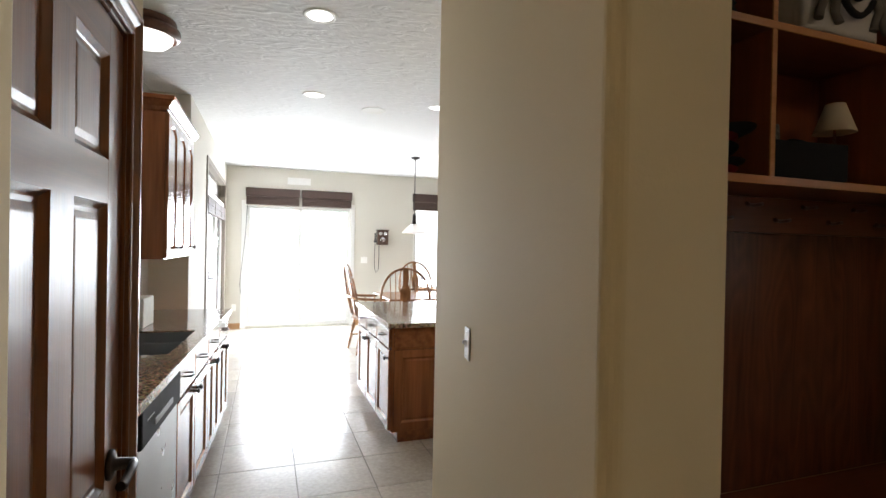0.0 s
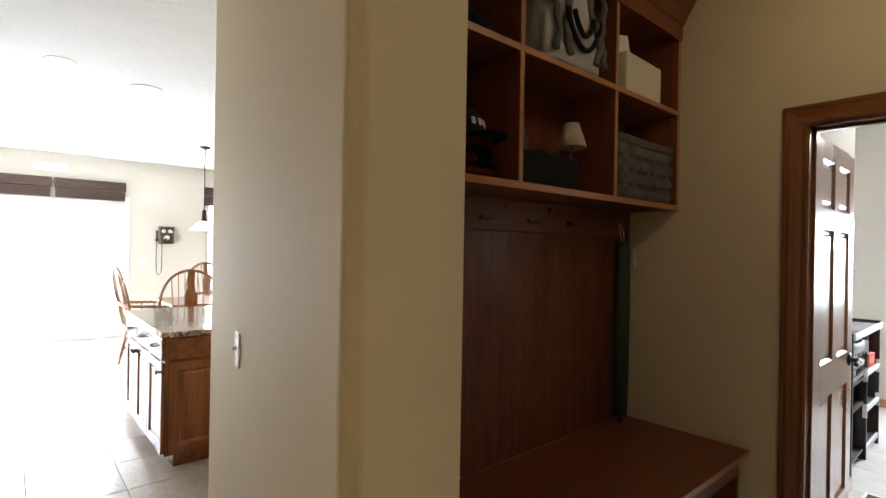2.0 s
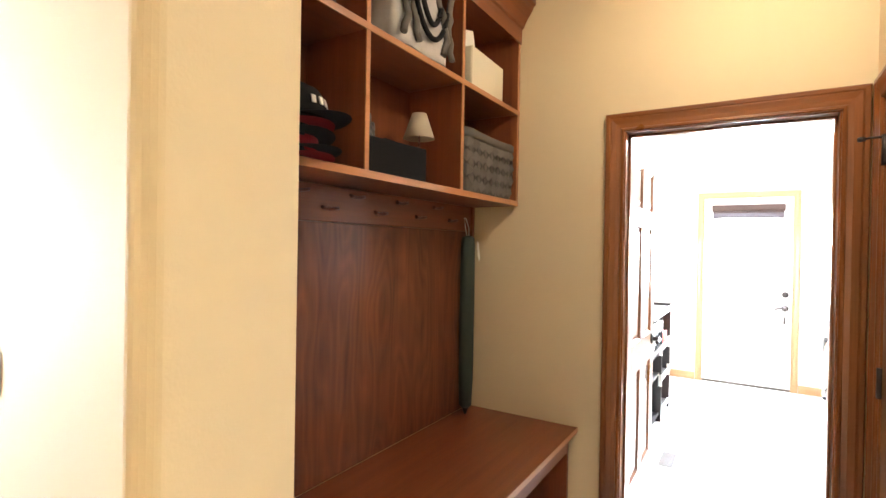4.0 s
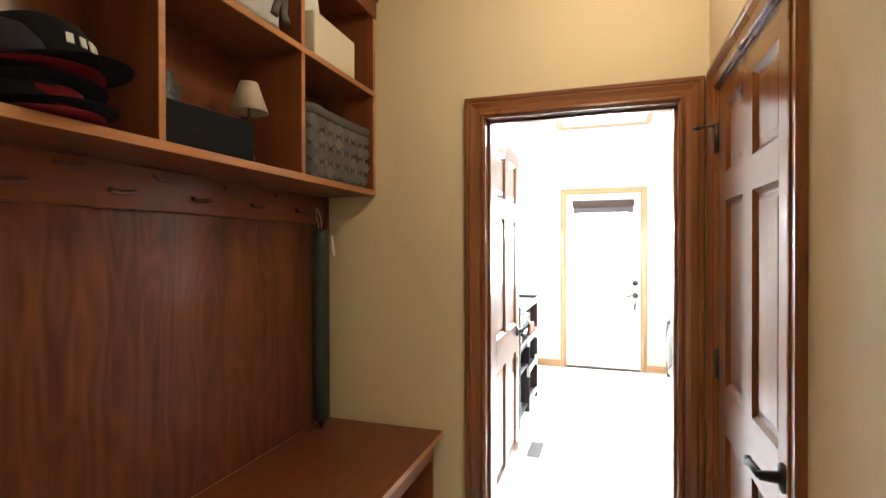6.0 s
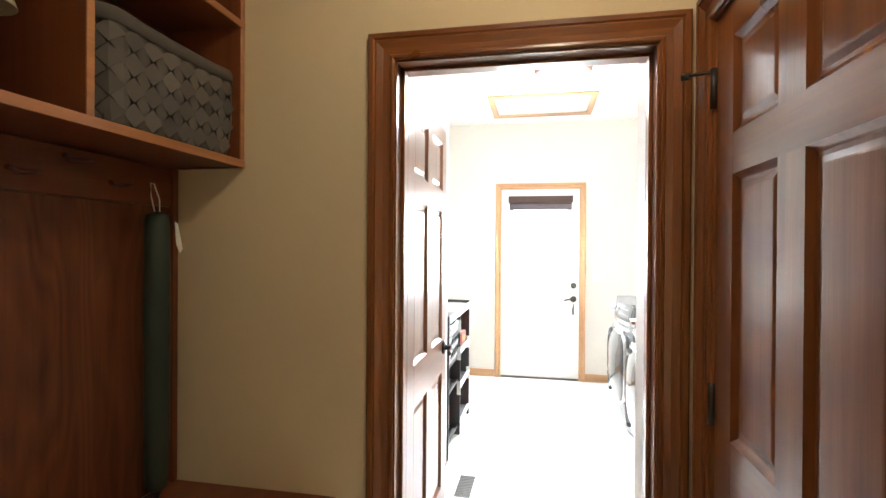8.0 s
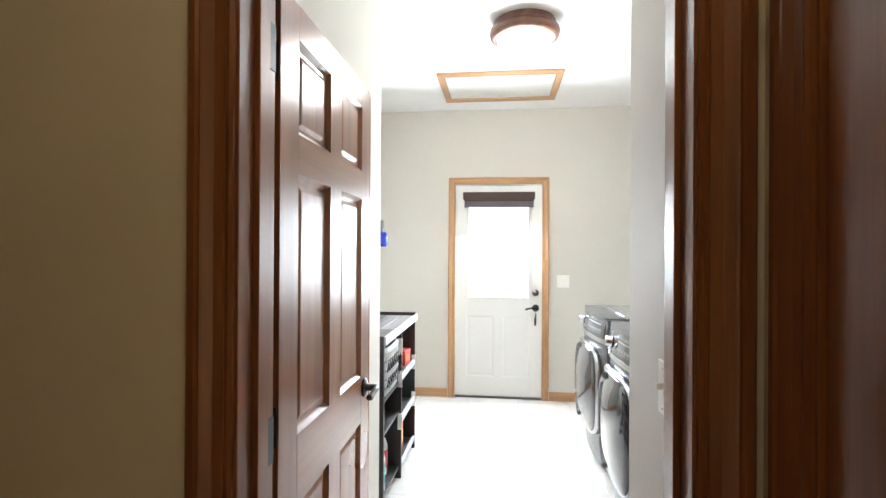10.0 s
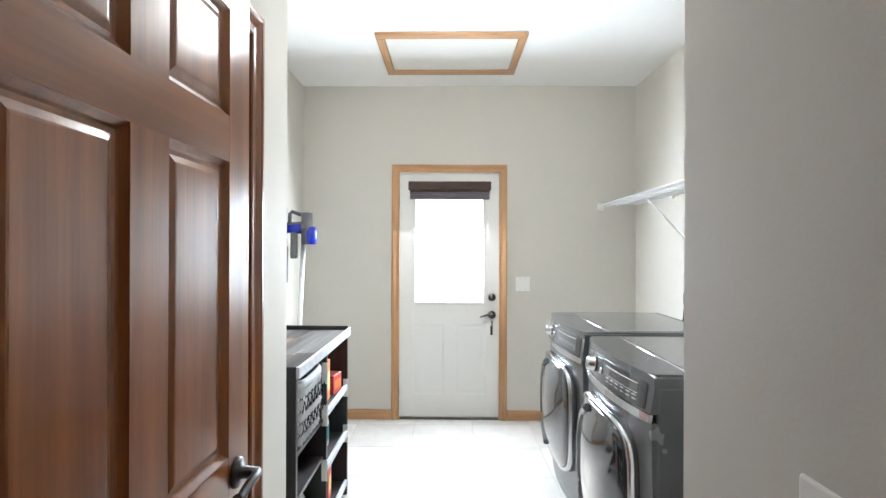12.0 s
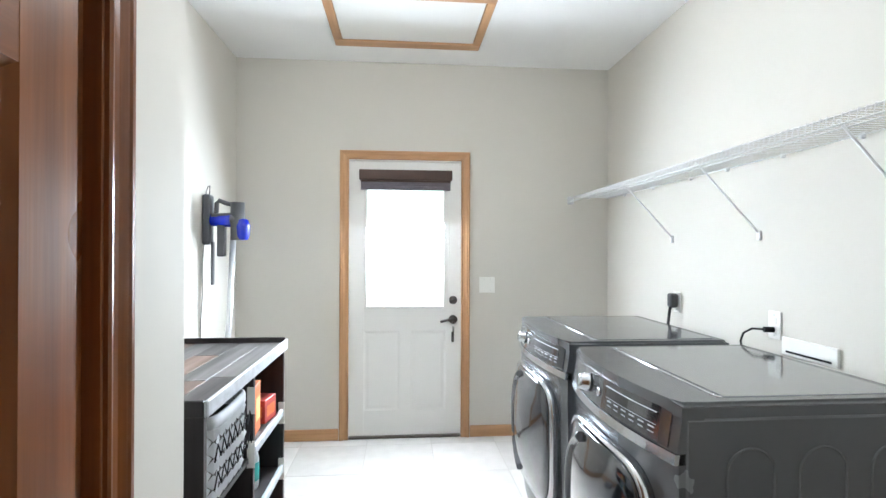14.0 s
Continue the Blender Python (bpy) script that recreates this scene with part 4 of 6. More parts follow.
part("tag", sheet(bmesh.new(), [(0, 0.05), (0.012, 0.045), (0.034, -0.035), (0.022, -0.05), (0.006, -0.02)], 0, 0.002, Matrix.Translation((5.168, 2.385, 1.43)) @ Matrix.Rotation(math.pi / 2, 4, "X")), PAPER, um)

# ---------------------------------------------------------------- laundry
BLIND = mat("brown_woven_blind", (0.055, 0.030, 0.022), 0.7, vary=(18, 0.3), bump=(120, 0.0008))
GLOW_DOME = glow("lit_glass_dome", (1.0, 0.97, 0.92), 5.0)
LAMP_WOOD = wood("lamp_ring_wood", (0.09, 0.035, 0.020), (0.19, 0.085, 0.055), 0.4, 0.3, axis=0)
# Shade on the sides is put into this darker base; the lid is lighter.
GRAPHITE = mat("graphite_metal_paint", (0.145, 0.151, 0.158), 0.24, metal=0.6, vary=(3, 0.04))
# Same graphite, glossier; the light on top is put into its lighter base.
TOPGLOSS_LIT = mat("glossy_graphite_lid_lit", (0.20, 0.208, 0.216), 0.09, metal=0.55, coat=0.6)
PANEL = mat("dark_glossy_panel", (0.03, 0.033, 0.037), 0.1, coat=0.6)
DARKGLASS = mat("dark_door_glass", (0.018, 0.021, 0.026), 0.05, coat=1.0)
SILVER = mat("silver_trim", (0.62, 0.63, 0.65), 0.16, metal=1.0, vary=(10, 0.04))
PRINT = mat("pale_print", (0.45, 0.46, 0.48), 0.5, vary=(20, 0.1))


# Window light through the lower folds is put into this paler, bluish colour.
BLIND_BACKLIT = mat("backlit_woven_blind", (0.13, 0.115, 0.135), 0.7, vary=(30, 0.3), bump=(120, 0.0008))


def blind(name, x0, y0, z0, x1, y1, z1, face, label, gap=False):
    """A folded woven shade: valance, stacked folds and bottom rail; face: which side shows, as (axis, sign)."""
    t = thing(name, label, "window shade")
    h = z1 - z0
    part("valance", B(x0, y0, z1 - 0.45 * h, x1, y1, z1, bevel=0.003), BLIND, t)
    n = 5
    for i in range(n):
        a = z1 - 0.46 * h - (i + 1) * 0.09 * h
        ins = 0.004 + 0.004 * (i % 2)
        if face[0] == "x":
            part("fold", B(x0 + ins, y0 + 0.012, a, x1, y1 - 0.012, a + 0.085 * h, bevel=0.003), BLIND_BACKLIT if face == ("x", -1) and i > 0 else BLIND, t)
        else:
            part("fold", B(x0 + 0.012, y0 + ins, a, x1 - 0.012, y1, a + 0.085 * h, bevel=0.003), BLIND_BACKLIT if face == ("x", -1) and i > 0 else BLIND, t)
    return t


eb = blind("window_shade", 9.170, 0.905, 1.795, 9.2055, 1.580, 1.955, ("x", -1), "dark brown woven shade folded on the exterior door window")
part("cord", tube(bmesh.new(), [(9.185, 0.93, 1.80), (9.186, 0.925, 1.3), (9.186, 0.925, 0.98)], 0.0015, 6), PLASTIC_W, eb)

hatch = tagged(thing("attic_hatch", "white attic hatch panel in a honey oak frame", "attic hatch"), kind="")
part("panel", B(8.24, 0.815, H - 0.012, 8.785, 1.655, H - 0.001), WHITE, hatch)
HB = H - 0.0005
for a in ((8.172, 0.760, 8.237, 1.712), (8.788, 0.760, 8.882, 1.712)):
    part("frame", B(a[0], a[1], H - 0.02, a[2], a[3], HB, bevel=0.004), OAK_Y, hatch)
for a in ((8.2375, 0.760, 8.7875, 0.812), (8.2375, 1.658, 8.7875, 1.712)):
    part("frame", B(a[0], a[1], H - 0.0195, a[2], a[3], HB, bevel=0.004), OAK_X, hatch)


def flush_lamp(x, y, label, r=0.185):
    t = thing("ceiling_light", label, "ceiling light", pose(x, y, H))
    part("ring", turned(bmesh.new(), [(r * 0.80, -0.050), (r * 0.98, -0.050), (r, -0.068), (r * 0.97, -0.090), (r * 0.88, -0.102), (r * 0.80, -0.100), (r * 0.79, -0.08)], (0, 0, 0), 40), LAMP_WOOD, t)
    part("pan", turned(bmesh.new(), [(r * 0.86, -0.0005), (r * 0.88, -0.01), (r * 0.84, -0.0495)], (0, 0, 0), 40), LAMP_WOOD, t)
    part("dome", turned(bmesh.new(), [(r * 0.78, -0.085), (r * 0.76, -0.112), (r * 0.62, -0.140), (r * 0.36, -0.158), (0.0, -0.164)], (0, 0, 0), 40), GLOW_DOME, t).visible_shadow = False
    return t


flush_lamp(7.40, 1.09, "round flush ceiling light with a wooden ring and glowing white dome", 0.205)
flush_lamp(4.62, 1.18, "round flush ceiling light, lit, on the mudroom ceiling")
flush_lamp(2.02, 4.45, "round flush ceiling light with a wooden ring over the kitchen sink")

GRILLE = mat("floor_register_metal", (0.06, 0.052, 0.045), 0.7, metal=0.0, vary=(20, 0.2))
fv = thing("floor_vent", "small brown metal floor register in a white rim", "floor vent", pose(6.664, 1.662, 0.0))
part("rim", B(-0.155, -0.062, 0, 0.155, 0.062, 0.004, bevel=0.001), WHITE, fv)
for i in range(14):
    x = -0.135 + i * 0.0193
    part("slat", B(x, -0.045, 0.0045, x + 0.012, 0.045, 0.008), GRILLE, fv)

# wire shelf
ws = thing("wire_shelf", "white coated wire shelf on braces above the laundry machines", "wire shelf")
WIRE = mat("white_coated_wire", (0.75, 0.76, 0.76), 0.4, vary=(10, 0.03))
SX0, SX1, SZ = 5.97, 9.185, 1.765
bm = bmesh.new()
for y, z, r in ((-0.265, SZ, 0.0032), (-0.11, SZ - 0.004, 0.0032), (0.018, SZ, 0.0035), (0.024, SZ - 0.028, 0.0035)):
    rod(bm, (SX0, y, z), (SX1, y, z), r, sides=6)
part("rail", bm, WIRE, ws)
bm = bmesh.new()
n = int((SX1 - SX0) / 0.0254)
for i in range(n):
    x = SX0 + 0.01 + i * 0.0254
    rod(bm, (x, -0.268, SZ + 0.004), (x, 0.020, SZ + 0.004), 0.0017, sides=5, caps=False)
    rod(bm, (x, 0.021, SZ + 0.004), (x, 0.027, SZ - 0.030), 0.0017, sides=5, caps=False)
tagged(part("wire_deck", bm, WIRE, ws), kind="stuff")
for x in (6.20, 6.89, 7.59, 8.29):
    bm = bmesh.new()
    tube(bm, [(x, 0.015, SZ - 0.010), (x, -0.262, 1.462), (x, -0.276, 1.45)], 0.0045, 8)
    box(bm, x - 0.011, -0.2796, 1.42, x + 0.011, -0.268, 1.462, bevel=0.003)
    part("brace", bm, WIRE, ws)
for x in (6.4, 6.75, 7.1, 7.45, 7.8, 8.1, 8.5, 8.9):
    part("clip", B(x - 0.008, -0.2796, SZ - 0.012, x + 0.008, -0.262, SZ + 0.008, bevel=0.003), WIRE, ws)
part("end_bracket", B(9.170, -0.01, SZ - 0.045, 9.1995, 0.035, SZ + 0.012, bevel=0.004), WIRE, ws)


def machine(name, x0, x1, label, group):
    """A front-loading laundry machine whose front faces +y."""
    t = thing(name, label, "washing machine" if name == "washer" else "dryer", None, group)
    w = x1 - x0
    xc = (x0 + x1) / 2
    yb, yf, zt = -0.14, 0.555, 0.985
    bow = lambda x, k=1.0: 0.045 * k * (1 - ((x - xc) / (w / 2)) ** 2)
    # cabinet
    part("cabinet", B(x0 + 0.003, yb, 0.025, x1 - 0.003, yf, 0.945, bevel=0.008, segments=2), GRAPHITE, t)
    # lid with a rounded front edge
    N = 16

    def slab(lo, hi, inset, yback, yfr, k=1.0):
        pts = [(x0 + inset, yback), (x1 - inset, yback)]
        for i in range(N + 1):
            x = x1 - inset - (w - 2 * inset) * i / N
            pts.append((x, yfr + bow(x, k)))
        return sheet(bmesh.new(), pts, lo, hi)
    lid = slab(0.946, zt, 0.0, yb - 0.005, yf + 0.012, 0.9)
    bmesh.ops.bevel(lid, geom=[e for e in lid.edges if abs(e.verts[0].co.z - e.verts[1].co.z) < 1e-4 and e.verts[0].co.z > 0.97], offset=0.012, segments=3, affect="EDGES")
    part("top", lid, GRAPHITE, t)
    inset = B(x0 + 0.045, yb + 0.04, zt - 0.004, x1 - 0.045, yf - 0.13, zt + 0.0022, bevel=0.002)
    part("top_panel", inset, TOPGLOSS_LIT, t, "glossy grey lid panel")
    bm = bmesh.new()
    tube(bm, [(x0 + 0.045, yf - 0.125, zt + 0.0005), (x0 + 0.055, yf - 0.115, zt + 0.0005), (x1 - 0.055, yf - 0.115, zt + 0.0005), (x1 - 0.045, yf - 0.125, zt + 0.0005)], 0.003, 8)
    part("top_trim", bm, SILVER, t)
    # sloped fascia, bowed
    def strip(z_lo, y_lo, z_hi, y_hi, thick, xa, xb, n=14):
        bm = bmesh.new()
        rings = []
        for i in range(n + 1):
            x = xa + (xb - xa) * i / n
            b = bow(x)
            rings.append([bm.verts.new(v) for v in ((x, y_lo + b, z_lo), (x, y_hi + b, z_hi), (x, y_hi + b - thick, z_hi), (x, y_lo + b - thick, z_lo))])
        for a, b in zip(rings, rings[1:]):
            for k in range(4):
                j = (k + 1) % 4
                bm.faces.new((a[k], b[k], b[j], a[j]))
        bm.faces.new(rings[0])
        bm.faces.new(rings[-1])
        return bm
    part("fascia", strip(0.855, yf + 0.022, 0.958, yf + 0.006, 0.06, x0 + 0.004, x1 - 0.004), GRAPHITE, t)
    part("control_panel", strip(0.861, yf + 0.0240, 0.955, yf + 0.0105, 0.006, x0 + 0.035, x1 - 0.19), PANEL, t)
    part("drawer", strip(0.866, yf + 0.0240, 0.950, yf + 0.0115, 0.006, x1 - 0.195, x1 - 0.012), GRAPHITE, t)
    part("drawer_grip", strip(0.858, yf + 0.0215, 0.884, yf + 0.019, 0.004, x1 - 0.17, x1 - 0.03), BLACK, t)
    part("trim_band", strip(0.826, yf + 0.030, 0.853, yf + 0.026, 0.012, x0 + 0.004, x1 - 0.004), SILVER, t, "bright silver band under the controls")
    kx = x1 - 0.255
    R = Matrix.Rotation(-math.pi / 2 + 0.15, 4, "X")
    kb = part("knob", turned(bmesh.new(), [(0.033, 0), (0.033, 0.012), (0.029, 0.016), (0.027, 0.034), (0.023, 0.038), (0.0, 0.038)], (kx, yf + 0.017 + bow(kx), 0.908), 28, R), SILVER, t, "silver control knob")
    part("button", turned(bmesh.new(), [(0.014, 0), (0.014, 0.004), (0.010, 0.006), (0, 0.006)], (kx - 0.10, yf + 0.018 + bow(kx - 0.10), 0.902), 20, R), SILVER, t)
    for dz in (0.012, -0.012):
        part("button", turned(bmesh.new(), [(0.006, 0), (0.005, 0.004), (0, 0.005)], (kx + 0.055, yf + 0.017 + bow(kx + 0.05), 0.912 + dz), 12, R), SILVER, t)
    dx0, dx1 = x0 + 0.085, x0 + 0.085 + 0.26 * w / 0.75
    part("display", strip(0.905, yf + 0.0187, 0.934, yf + 0.0144, 0.002, dx0, dx1), DARKGLASS, t)
    for z in (0.9365, 0.902):
        part("display_outline", strip(z, yf + 0.0192, z + 0.0012, yf + 0.0190, 0.004, dx0, dx1), PRINT, t)
    for i in range(6):
        a = dx0 + (dx1 - dx0) * i / 6
        for z in (0.892, 0.878):
            part("print", strip(z, yf + 0.0216, z + 0.0035, yf + 0.0212, 0.003, a + 0.006, a + 0.030, 2), PRINT, t, "row of small unreadable pale markings")
    # door: rounded square rim, glass dome, crescent grip
    zc, yd = 0.49, yf + 0.018
    hw, hz = w * 0.40, 0.29

    def squircle(k, y, n=40, p=0.42):
        out = []
        for i in range(n):
            a = 2 * math.pi * i / n
            c, s = math.cos(a), math.sin(a)
            x = xc + hw * k * math.copysign(abs(c) ** p, c)
            out.append((x, y + bow(x, 0.9), zc + hz * k * math.copysign(abs(s) ** p, s)))
        return out

    def loft(loops):
        bm = bmesh.new()
        rr = [[bm.verts.new(v) for v in lp] for lp in loops]
        for a, b in zip(rr, rr[1:]):
            for k in range(len(a)):
                j = (k + 1) % len(a)
                bm.faces.new((a[k], a[j], b[j], b[k])).smooth = True
        bm.faces.new(rr[-1])
        bm.faces.new(rr[0])
        return bm
    part("front_panel", strip(0.10, yf + 0.006, 0.825, yf + 0.016, 0.03, x0 + 0.006, x1 - 0.006), GRAPHITE, t)
    dr = part("door", loft([squircle(1.0, yd - 0.004), squircle(1.0, yd + 0.022), squircle(0.99, yd + 0.030), squircle(0.970, yd + 0.034), squircle(0.955, yd + 0.030)]), SILVER, t, "bright chrome door rim")
    part("glass", loft([squircle(0.953, yd + 0.028), squircle(0.92, yd + 0.038), squircle(0.80, yd + 0.046, p=0.5), squircle(0.62, yd + 0.058, p=0.7), squircle(0.45, yd + 0.066, p=0.9), squircle(0.2, yd + 0.072, p=1.0)]), DARKGLASS, dr, "dark glossy domed door glass")
    bm = bmesh.new()
    pts = []
    for i in range(25):
        a = math.radians(-78 + 156 * i / 24)
        x = xc + 0.04 + hw * 0.70 * math.cos(a) * 0.9
        pts.append((x, yd + 0.062 + bow(x, 0.9) * 0.6, zc + hz * 0.86 * math.sin(a)))
    tube(bm, pts, 0.017, 10)
    part("grip", bm, GRAPHITE, dr, "curved grey door grip")
    part("kick_panel", strip(0.028, yf - 0.004, 0.097, yf + 0.004, 0.02, x0 + 0.006, x1 - 0.006), GRAPHITE, t)
    for x in (x0 + 0.05, x1 - 0.05):
        for y in (yb + 0.05, yf - 0.05):
            part("foot", turned(bmesh.new(), [(0.022, 0), (0.022, 0.012), (0.012, 0.014), (0.012, 0.03)], (x, y, 0), 12), BLACK, t)
    # pressed arches on the sides
    for side, xs in ((-1, x0 + 0.003), (1, x1 - 0.003)):
        for k in range(3):
            yc = yb + 0.12 + k * 0.20
            pts = [(xs, yc - 0.065, 0.12)] + [(xs, yc - 0.065 * math.cos(a), 0.80 + 0.065 * math.sin(a)) for a in [math.pi * i / 12 for i in range(13)]] + [(xs, yc + 0.065, 0.12)]
            part("side_arch", tube(bmesh.new(), pts, 0.004, 6), GRAPHITE, t)
    return t


machine("washer", 6.752, 7.515, "graphite grey front-loading washer with dark glossy controls and chrome door rim", "laundry machines")
machine("dryer", 7.60, 8.43, "graphite grey front-loading dryer with chrome door rim beside the washer", "laundry machines")

# plugs, cords and vent box behind the machines
pl = thing("dryer_plug", "black dryer plug and cord in the wall outlet", "plug")
part("plug", B(8.212, -0.272, 1.055, 8.262, -0.225, 1.135, bevel=0.014, segments=3), BLACK, pl)
part("cord", tube(bmesh.new(), [(8.235, -0.235, 1.06), (8.236, -0.228, 1.02), (8.238, -0.225, 0.975), (8.24, -0.21, 0.90), (8.24, -0.20, 0.80)], 0.0085), BLACK, pl)
pl = thing("washer_plug", "thin dark cord plugged into the outlet above the washer", "plug")
part("plug", tube(bmesh.new(), [(7.50, -0.272, 1.046), (7.51, -0.235, 1.046)], 0.012, 10), CHARCOAL, pl)
part("cord", tube(bmesh.new(), [(7.51, -0.238, 1.046), (7.545, -0.21, 1.045), (7.58, -0.195, 1.02), (7.59, -0.19, 0.985), (7.57, -0.19, 0.90)], 0.0045), CHARCOAL, pl)
wbx = part("water_box", B(7.19, -0.2796, 0.955, 7.455, -0.268, 1.026, bevel=0.003), PLASTIC_W)
part("slot", B(7.215, -0.2679, 0.966, 7.43, -0.2665, 0.974), CHARCOAL, wbx, "dark slot")
tagged(bpy.data.objects["water_box"], "white rectangular plastic utility box on the wall behind the washer", "utility box")

# rolling cart with plank top
BLACKWOOD = wood("black_stained_wood", (0.012, 0.010, 0.011), (0.035, 0.028, 0.028), 0.45, 0.1)
PLANKS = [wood("weathered_plank_" + n, a, b, 0.5, 0.05, axis=0, contrast=1.3) for n, a, b in
          (("brown", (0.07, 0.042, 0.034), (0.17, 0.11, 0.09)), ("grey", (0.09, 0.085, 0.085), (0.22, 0.21, 0.21)), ("rust", (0.13, 0.075, 0.055), (0.30, 0.20, 0.16)), ("charcoal", (0.035, 0.032, 0.033), (0.10, 0.09, 0.09)))]
EDGEW = mat("weathered_white_edge", (0.46, 0.48, 0.50), 0.5, vary=(22, 0.5), bump=(90, 0.001))
CX0, CX1, CY0, CY1, CZ = 6.985, 7.955, 1.815, 2.33, 0.925
ct = thing("laundry_cart", "black shelf unit with weathered plank top, full of supplies", "shelf unit")
for x, m in ((CX0, BLACKWOOD), (7.455, BLACKWOOD), (CX1 - 0.022, BLACKWOOD)):
    part("side_panel", B(x, CY0 + 0.008, 0.0, x + 0.022, CY1, CZ - 0.021, bevel=0.001), m, ct)
part("back_panel", B(CX0 + 0.023, CY1 - 0.012, 0.05, CX1 - 0.023, CY1 - 0.002, CZ - 0.022), BLACKWOOD, ct)
part("deck", B(CX0, CY0 + 0.004, CZ - 0.02, CX1, CY1, CZ - 0.001), BLACKWOOD, ct)
rr = random.Random(4)
y = CY0 + 0.008
k = 0
while y < CY1 - 0.04:
    x, wdt = CX0 + 0.006, 0.098
    cut = rr.uniform(0.2, 0.75)
    for a, b in ((x, x + (CX1 - CX0 - 0.012) * cut), (x + (CX1 - CX0 - 0.012) * cut + 0.0015, CX1 - 0.006)):
        part("plank", B(a, y, CZ, b, min(y + wdt, CY1 - 0.016), CZ + 0.010 + rr.uniform(0, 0.002), bevel=0.001), PLANKS[(3, 1, 0, 1, 2, 3, 0, 1, 2, 0, 3)[k % 11]], ct)
        k += 1
    y += wdt + 0.002
part("border", B(CX0 - 0.006, CY0 - 0.006, CZ - 0.022, CX1 + 0.006, CY0 + 0.006, CZ + 0.026, bevel=0.003), EDGEW, ct, "weathered white front border strip")
part("border", B(CX0 - 0.006, CY1 - 0.014, CZ, CX1 + 0.006, CY1 + 0.004, CZ + 0.036, bevel=0.003), BLACKWOOD, ct)
part("border", B(CX1 - 0.006, CY0 + 0.0065, CZ - 0.022, CX1 + 0.006, CY1 - 0.015, CZ + 0.034, bevel=0.003), BLACKWOOD, ct)
part("border", B(CX0 - 0.006, CY0 + 0.0065, CZ - 0.022, CX0 + 0.006, CY1 - 0.015, CZ + 0.026, bevel=0.003), BLACKWOOD, ct)
for z in (0.06, 0.34, 0.60):
    part("shelf", B(7.478, CY0 + 0.024, z, CX1 - 0.023, CY1 - 0.013, z + 0.018), BLACKWOOD, ct)
    part("shelf_edge", B(7.478, CY0 + 0.006, z - 0.004, CX1 - 0.023, CY0 + 0.0235, z + 0.030, bevel=0.003), EDGEW, ct, "white painted shelf edge")
for z in (0.06, 0.40):
    part("shelf", B(CX0 + 0.023, CY0 + 0.024, z, 7.454, CY1 - 0.013, z + 0.018), BLACKWOOD, ct)
for x, zz in ((7.452, 0.76), (7.452, 0.56), (CX1 - 0.026, 0.56), (CX1 - 0.026, 0.30), (7.452, 0.30)):
    part("bracket", B(x, CY0 + 0.002, zz, x + 0.003, CY0 + 0.03, zz + 0.10), PLASTIC_W, ct)

CHEV = mat("pale_grey_felt", (0.60, 0.62, 0.64), 0.9, vary=(9, 0.3), bump=(250, 0.0008))
bkt = woven_basket("woven_basket", 0.36, 0.30, 0.27, pose(7.235, 1.99, 0.42 + 0.18), "pale grey felt basket with dark zigzag stitching on the cart shelf", CHEV, 0.055)
part("shelf", B(CX0 + 0.023, CY0 + 0.024, 0.578, 7.454, CY1 - 0.013, 0.596), BLACKWOOD, ct)
for z in (0.09, 0.17):
    pts = []
    for i in range(15):
        pts.append((-0.18 + 0.026 * i, -0.172, z + (0.022 if i % 2 else -0.022)))
    part("stitching", tube(bmesh.new(), pts, 0.0022, 5), CHARCOAL, bkt, "dark zigzag stitching")


def carton(w, d, h, m, color, label, name="box", band=None):
    t = thing(name, label, "box", m)
    part("carton", B(-w / 2, -d / 2, 0, w / 2, d / 2, h, bevel=0.002), color, t)
    if band:
        part("label_panel", B(-w * 0.36, -d / 2 - 0.001, h * 0.25, w * 0.36, -d / 2 - 0.0002, h * 0.72), band, t, "plain printed panel")
        part("label_panel", B(-w / 2 - 0.001, -d * 0.36, h * 0.25, -w / 2 - 0.0002, d * 0.36, h * 0.72), band, t, "plain printed panel")
    return t


ORANGE = mat("orange_card", (0.72, 0.17, 0.04), 0.5, vary=(12, 0.1))
REDC = mat("red_card", (0.50, 0.05, 0.04), 0.5, vary=(12, 0.1))
YEL = mat("yellow_card", (0.75, 0.55, 0.20), 0.5, vary=(12, 0.1))
TEAL = mat("teal_label", (0.03, 0.35, 0.32), 0.4, vary=(12, 0.1))
JUG = mat("milky_plastic", (0.62, 0.66, 0.64), 0.3, vary=(8, 0.04))
carton(0.11, 0.17, 0.20, pose(7.66, 1.95, 0.619, 0, 0, 5), ORANGE, "tall orange card box of laundry powder on the top cart shelf", band=YEL)
carton(0.12, 0.10, 0.10, pose(7.82, 1.90, 0.619, 0, 0, -8), REDC, "small red and orange card box on the top cart shelf", band=ORANGE)
carton(0.10, 0.15, 0.16, pose(7.86, 2.05, 0.619, 0, 0, 3), ORANGE, "orange card box behind the small red box", band=REDC)
carton(0.12, 0.16, 0.17, pose(7.72, 1.95, 0.079, 0, 0, 6), REDC, "red card box on the lowest cart shelf", band=YEL)


